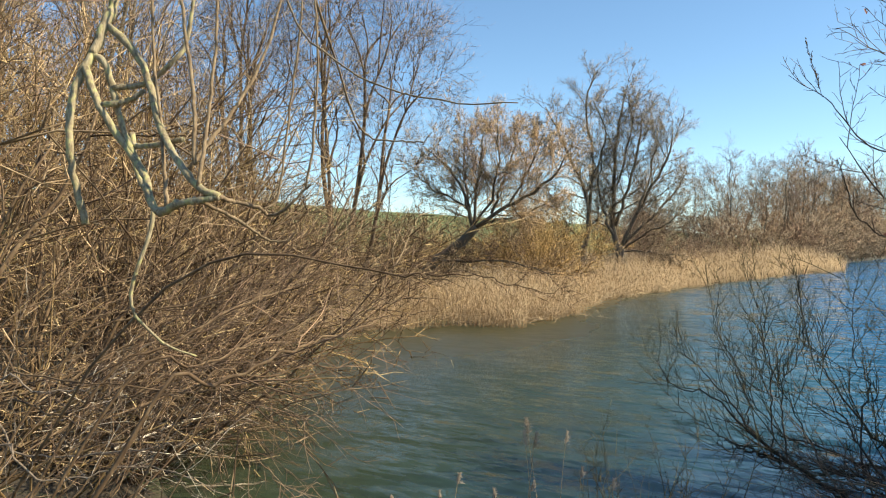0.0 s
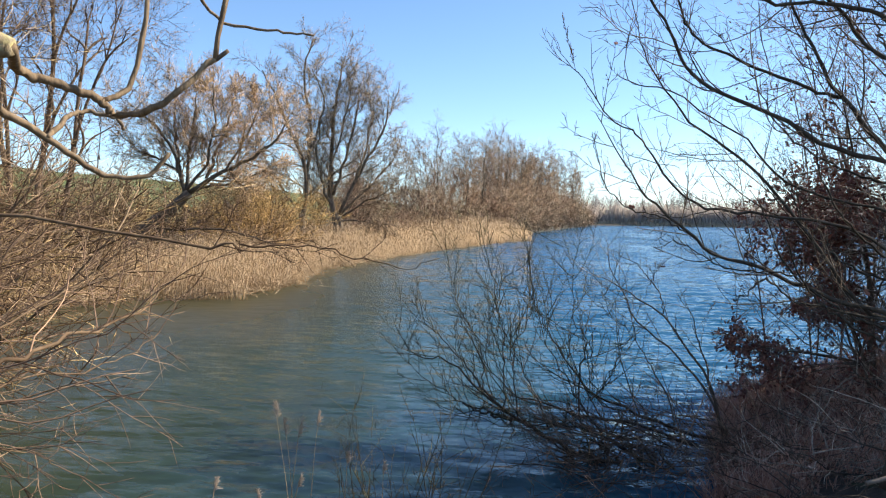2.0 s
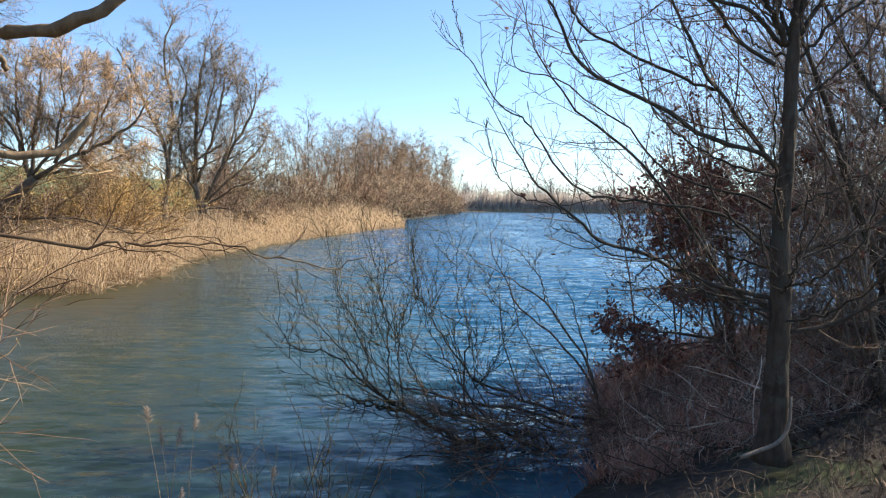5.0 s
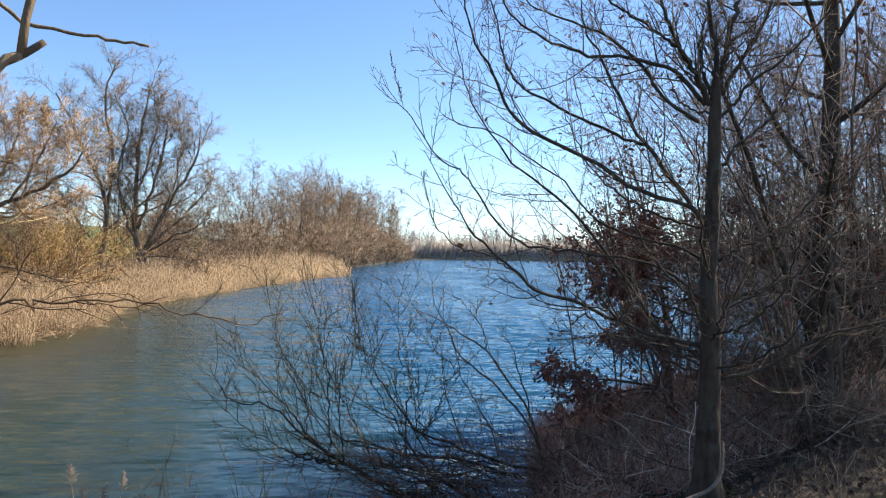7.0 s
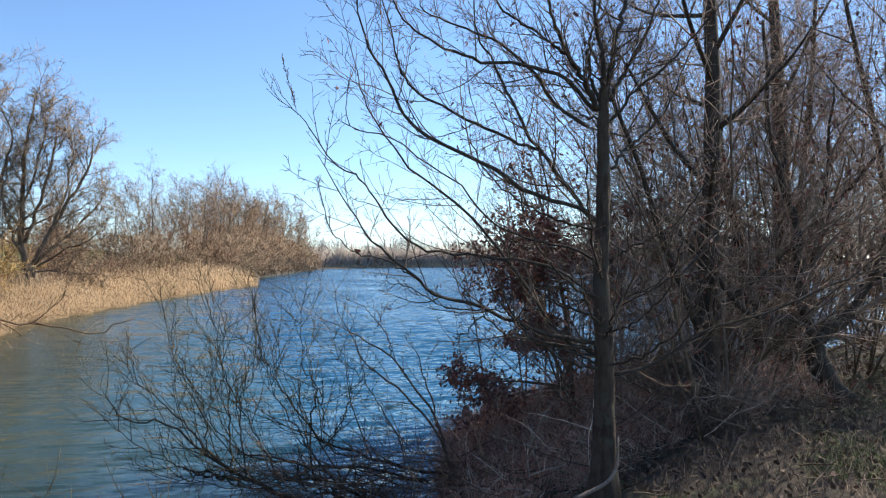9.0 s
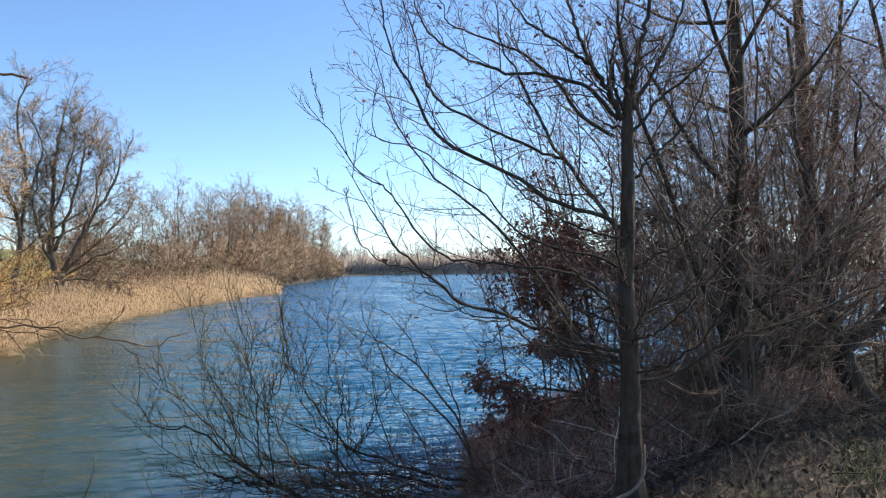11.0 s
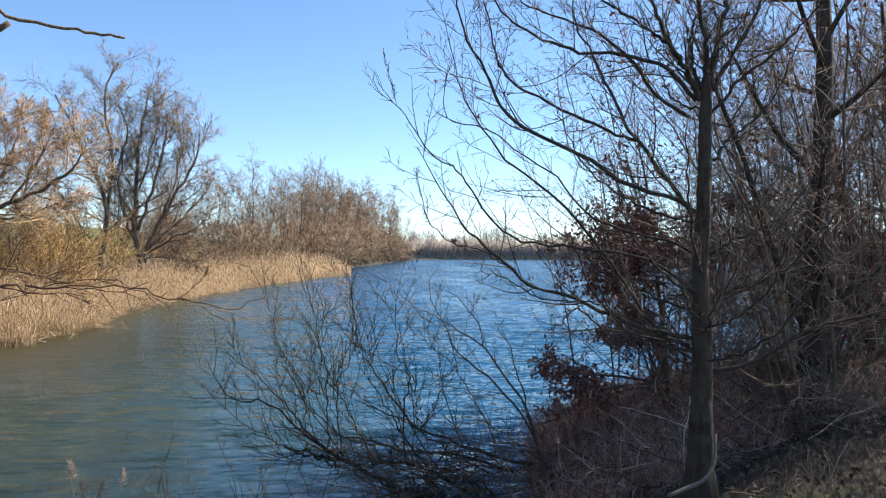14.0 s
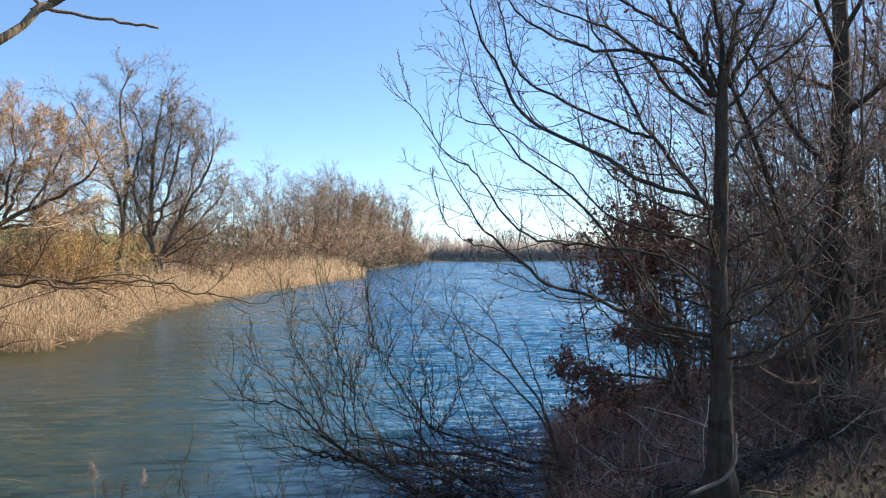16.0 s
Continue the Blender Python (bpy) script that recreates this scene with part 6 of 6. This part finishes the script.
for j, (x, y, h, n) in enumerate([(-1.25, 4.75, 1.2, 5), (-1.05, 4.95, 1.25, 5), (-0.9, 4.5, 0.95, 4), (-1.35, 4.6, 0.95, 4), (-0.5, 4.7, 0.7, 3), (-1.15, 5.15, 1.0, 4)]):
    shrub("willow_wand", "thin bare willow wands at the near shore", x, y, n, h, 0.2, (M_OLIVE, M_OLIVE), 620 + j, "wands at the near shore", twigs=(5, 2), r=0.0055, rmin=0.002, z=max(ground_z(x, y), -0.3) - 0.03)


def near_branch():
    """A forked willow bough that hangs in front of the viewer."""
    x, y = -1.5, -0.9
    top = thing("willow_bough", x, y, ground_z(x, y) - 0.05, "pale lichen-flecked willow with forked hanging branches", "tree")
    o = np.array([x, y, top.location[2]])
    trunk = bezier([(0, 0, 0), (0.1, 0.1, 1.2), (0.3, 0.4, 2.2), (0.75, 0.9, 2.7)], 16)
    part("trunk", Wood().add(trunk[None], np.linspace(0.09, 0.025, 16)[None], 10), M_PALE, top)
    start = tuple(trunk[-1] + o)
    N, J, F, K = (-0.432, 0.261, 2.507), (-0.164, 0.247, 2.301), (-0.174, 0.32, 2.29), (-0.116, 0.334, 2.313)
    rng = np.random.default_rng(97)

    def branch(a, b, *pts):
        line = bezier(pts, 26) - o
        line[:, 2] += 0.007 * np.clip((line[:, 0] + x + 0.43) / 0.25, 0, 1)
        line[1:-1] += rng.normal(size=line[1:-1].shape) * 0.0006
        part("branch", Wood().add(line[None], (0.74 * np.linspace(a, b, 26) * (1 + 0.06 * rng.normal(size=26)))[None], 10), M_PALE if a > 0.004 else M_BOUGH, top)

    branch(0.012, 0.0082, start, (-0.5, 0.25, 2.85), (-0.443, 0.295, 2.62), (-0.433, 0.275, 2.54), N)
    branch(0.0075, 0.0058, N, (-0.435, 0.239, 2.457), (-0.431, 0.229, 2.4), (-0.419, 0.228, 2.341), (-0.402, 0.234, 2.28))
    branch(0.0066, 0.0066, (-0.428, 0.249, 2.487), (-0.4, 0.253, 2.43), (-0.363, 0.266, 2.376), (-0.317, 0.259, 2.339), (-0.27, 0.236, 2.3), (-0.241, 0.232, 2.287), (-0.214, 0.23, 2.296))
    branch(0.0062, 0.005, N, (-0.413, 0.269, 2.491), (-0.398, 0.272, 2.444), (-0.373, 0.27, 2.397), (-0.338, 0.265, 2.354), (-0.31, 0.256, 2.334))
    branch(0.007, 0.0058, (-0.433, 0.283, 2.552), (-0.392, 0.294, 2.514), (-0.362, 0.294, 2.476), (-0.325, 0.28, 2.421), (-0.275, 0.262, 2.372), (-0.223, 0.246, 2.336), (-0.19, 0.24, 2.312), J)
    branch(0.006, 0.005, (-0.243, 0.228, 2.284), (-0.212, 0.23, 2.294), (-0.184, 0.237, 2.297), J)
    branch(0.0036, 0.0029, J, (-0.194, 0.286, 2.3), (-0.186, 0.303, 2.296), F)
    branch(0.0029, 0.002, F, (-0.166, 0.324, 2.283), (-0.14, 0.322, 2.288), K)
    branch(0.002, 0.0015, K, (-0.107, 0.339, 2.387), (-0.108, 0.344, 2.474), (-0.115, 0.348, 2.54), (-0.124, 0.352, 2.66))
    branch(0.0021, 0.0015, F, (-0.165, 0.336, 2.306), (-0.156, 0.345, 2.393), (-0.148, 0.355, 2.5), (-0.144, 0.367, 2.64))
    branch(0.0034, 0.0015, (-0.182, 0.238, 2.295), (-0.228, 0.3, 2.291), (-0.226, 0.322, 2.282), (-0.21, 0.337, 2.268), (-0.197, 0.352, 2.254), (-0.177, 0.365, 2.254), (-0.165, 0.37, 2.267))
    branch(0.0055, 0.003, (-0.399, 0.27, 2.46), (-0.366, 0.294, 2.465), (-0.327, 0.306, 2.488), (-0.314, 0.32, 2.521), (-0.31, 0.33, 2.6))
    branch(0.0055, 0.004, (-0.398, 0.256, 2.435), (-0.376, 0.275, 2.44), (-0.358, 0.288, 2.453))
    branch(0.005, 0.0042, (-0.357, 0.273, 2.378), (-0.305, 0.272, 2.376), (-0.269, 0.28, 2.379))
    branch(0.0034, 0.0018, (-0.188, 0.238, 2.312), (-0.205, 0.262, 2.376), (-0.227, 0.292, 2.465), (-0.255, 0.321, 2.569), (-0.283, 0.349, 2.7))
    branch(0.0038, 0.002, (-0.206, 0.248, 2.34), (-0.246, 0.275, 2.444), (-0.287, 0.291, 2.551), (-0.309, 0.297, 2.66))
    branch(0.0034, 0.0022, (-0.215, 0.247, 2.336), (-0.223, 0.31, 2.405), (-0.225, 0.36, 2.475), (-0.226, 0.397, 2.563), (-0.231, 0.431, 2.68))
    branch(0.0035, 0.002, (-0.239, 0.234, 2.294), (-0.277, 0.258, 2.35), (-0.313, 0.278, 2.42), (-0.359, 0.301, 2.525), (-0.383, 0.319, 2.65))
    branch(0.0052, 0.0015, (-0.38, 0.285, 2.4), (-0.36, 0.28, 2.34), (-0.315, 0.27, 2.3), (-0.315, 0.26, 2.25), (-0.33, 0.25, 2.18), (-0.305, 0.275, 2.13), (-0.275, 0.305, 2.11))
    branch(0.0022, 0.0012, (-0.216, 0.332, 2.273), (-0.216, 0.35, 2.288), (-0.211, 0.362, 2.292), (-0.197, 0.365, 2.288), (-0.193, 0.368, 2.281))
    branch(0.0028, 0.0014, (-0.231, 0.431, 2.68), (-0.3, 0.62, 2.5), (-0.3, 0.67, 2.44), (-0.24, 0.69, 2.425), (-0.2, 0.7, 2.42))
    # a thin twig that reaches out across the sky
    branch(0.002, 0.0008, (-0.2, 0.3, 2.7), (-0.112, 0.285, 2.552), (-0.075, 0.28, 2.483), (-0.029, 0.285, 2.443), (0.026, 0.29, 2.409), (0.108, 0.305, 2.385), (0.172, 0.315, 2.38))
    knob = bezier([(-0.122, 0.331, 2.309), K, (-0.109, 0.335, 2.318)], 6) - o + np.array([0, 0, 0.007])
    part("stub", Wood().add(knob[None], np.linspace(0.0015, 0.0011, 6)[None], 8), M_DARK, top, "dark broken stub")


near_branch()
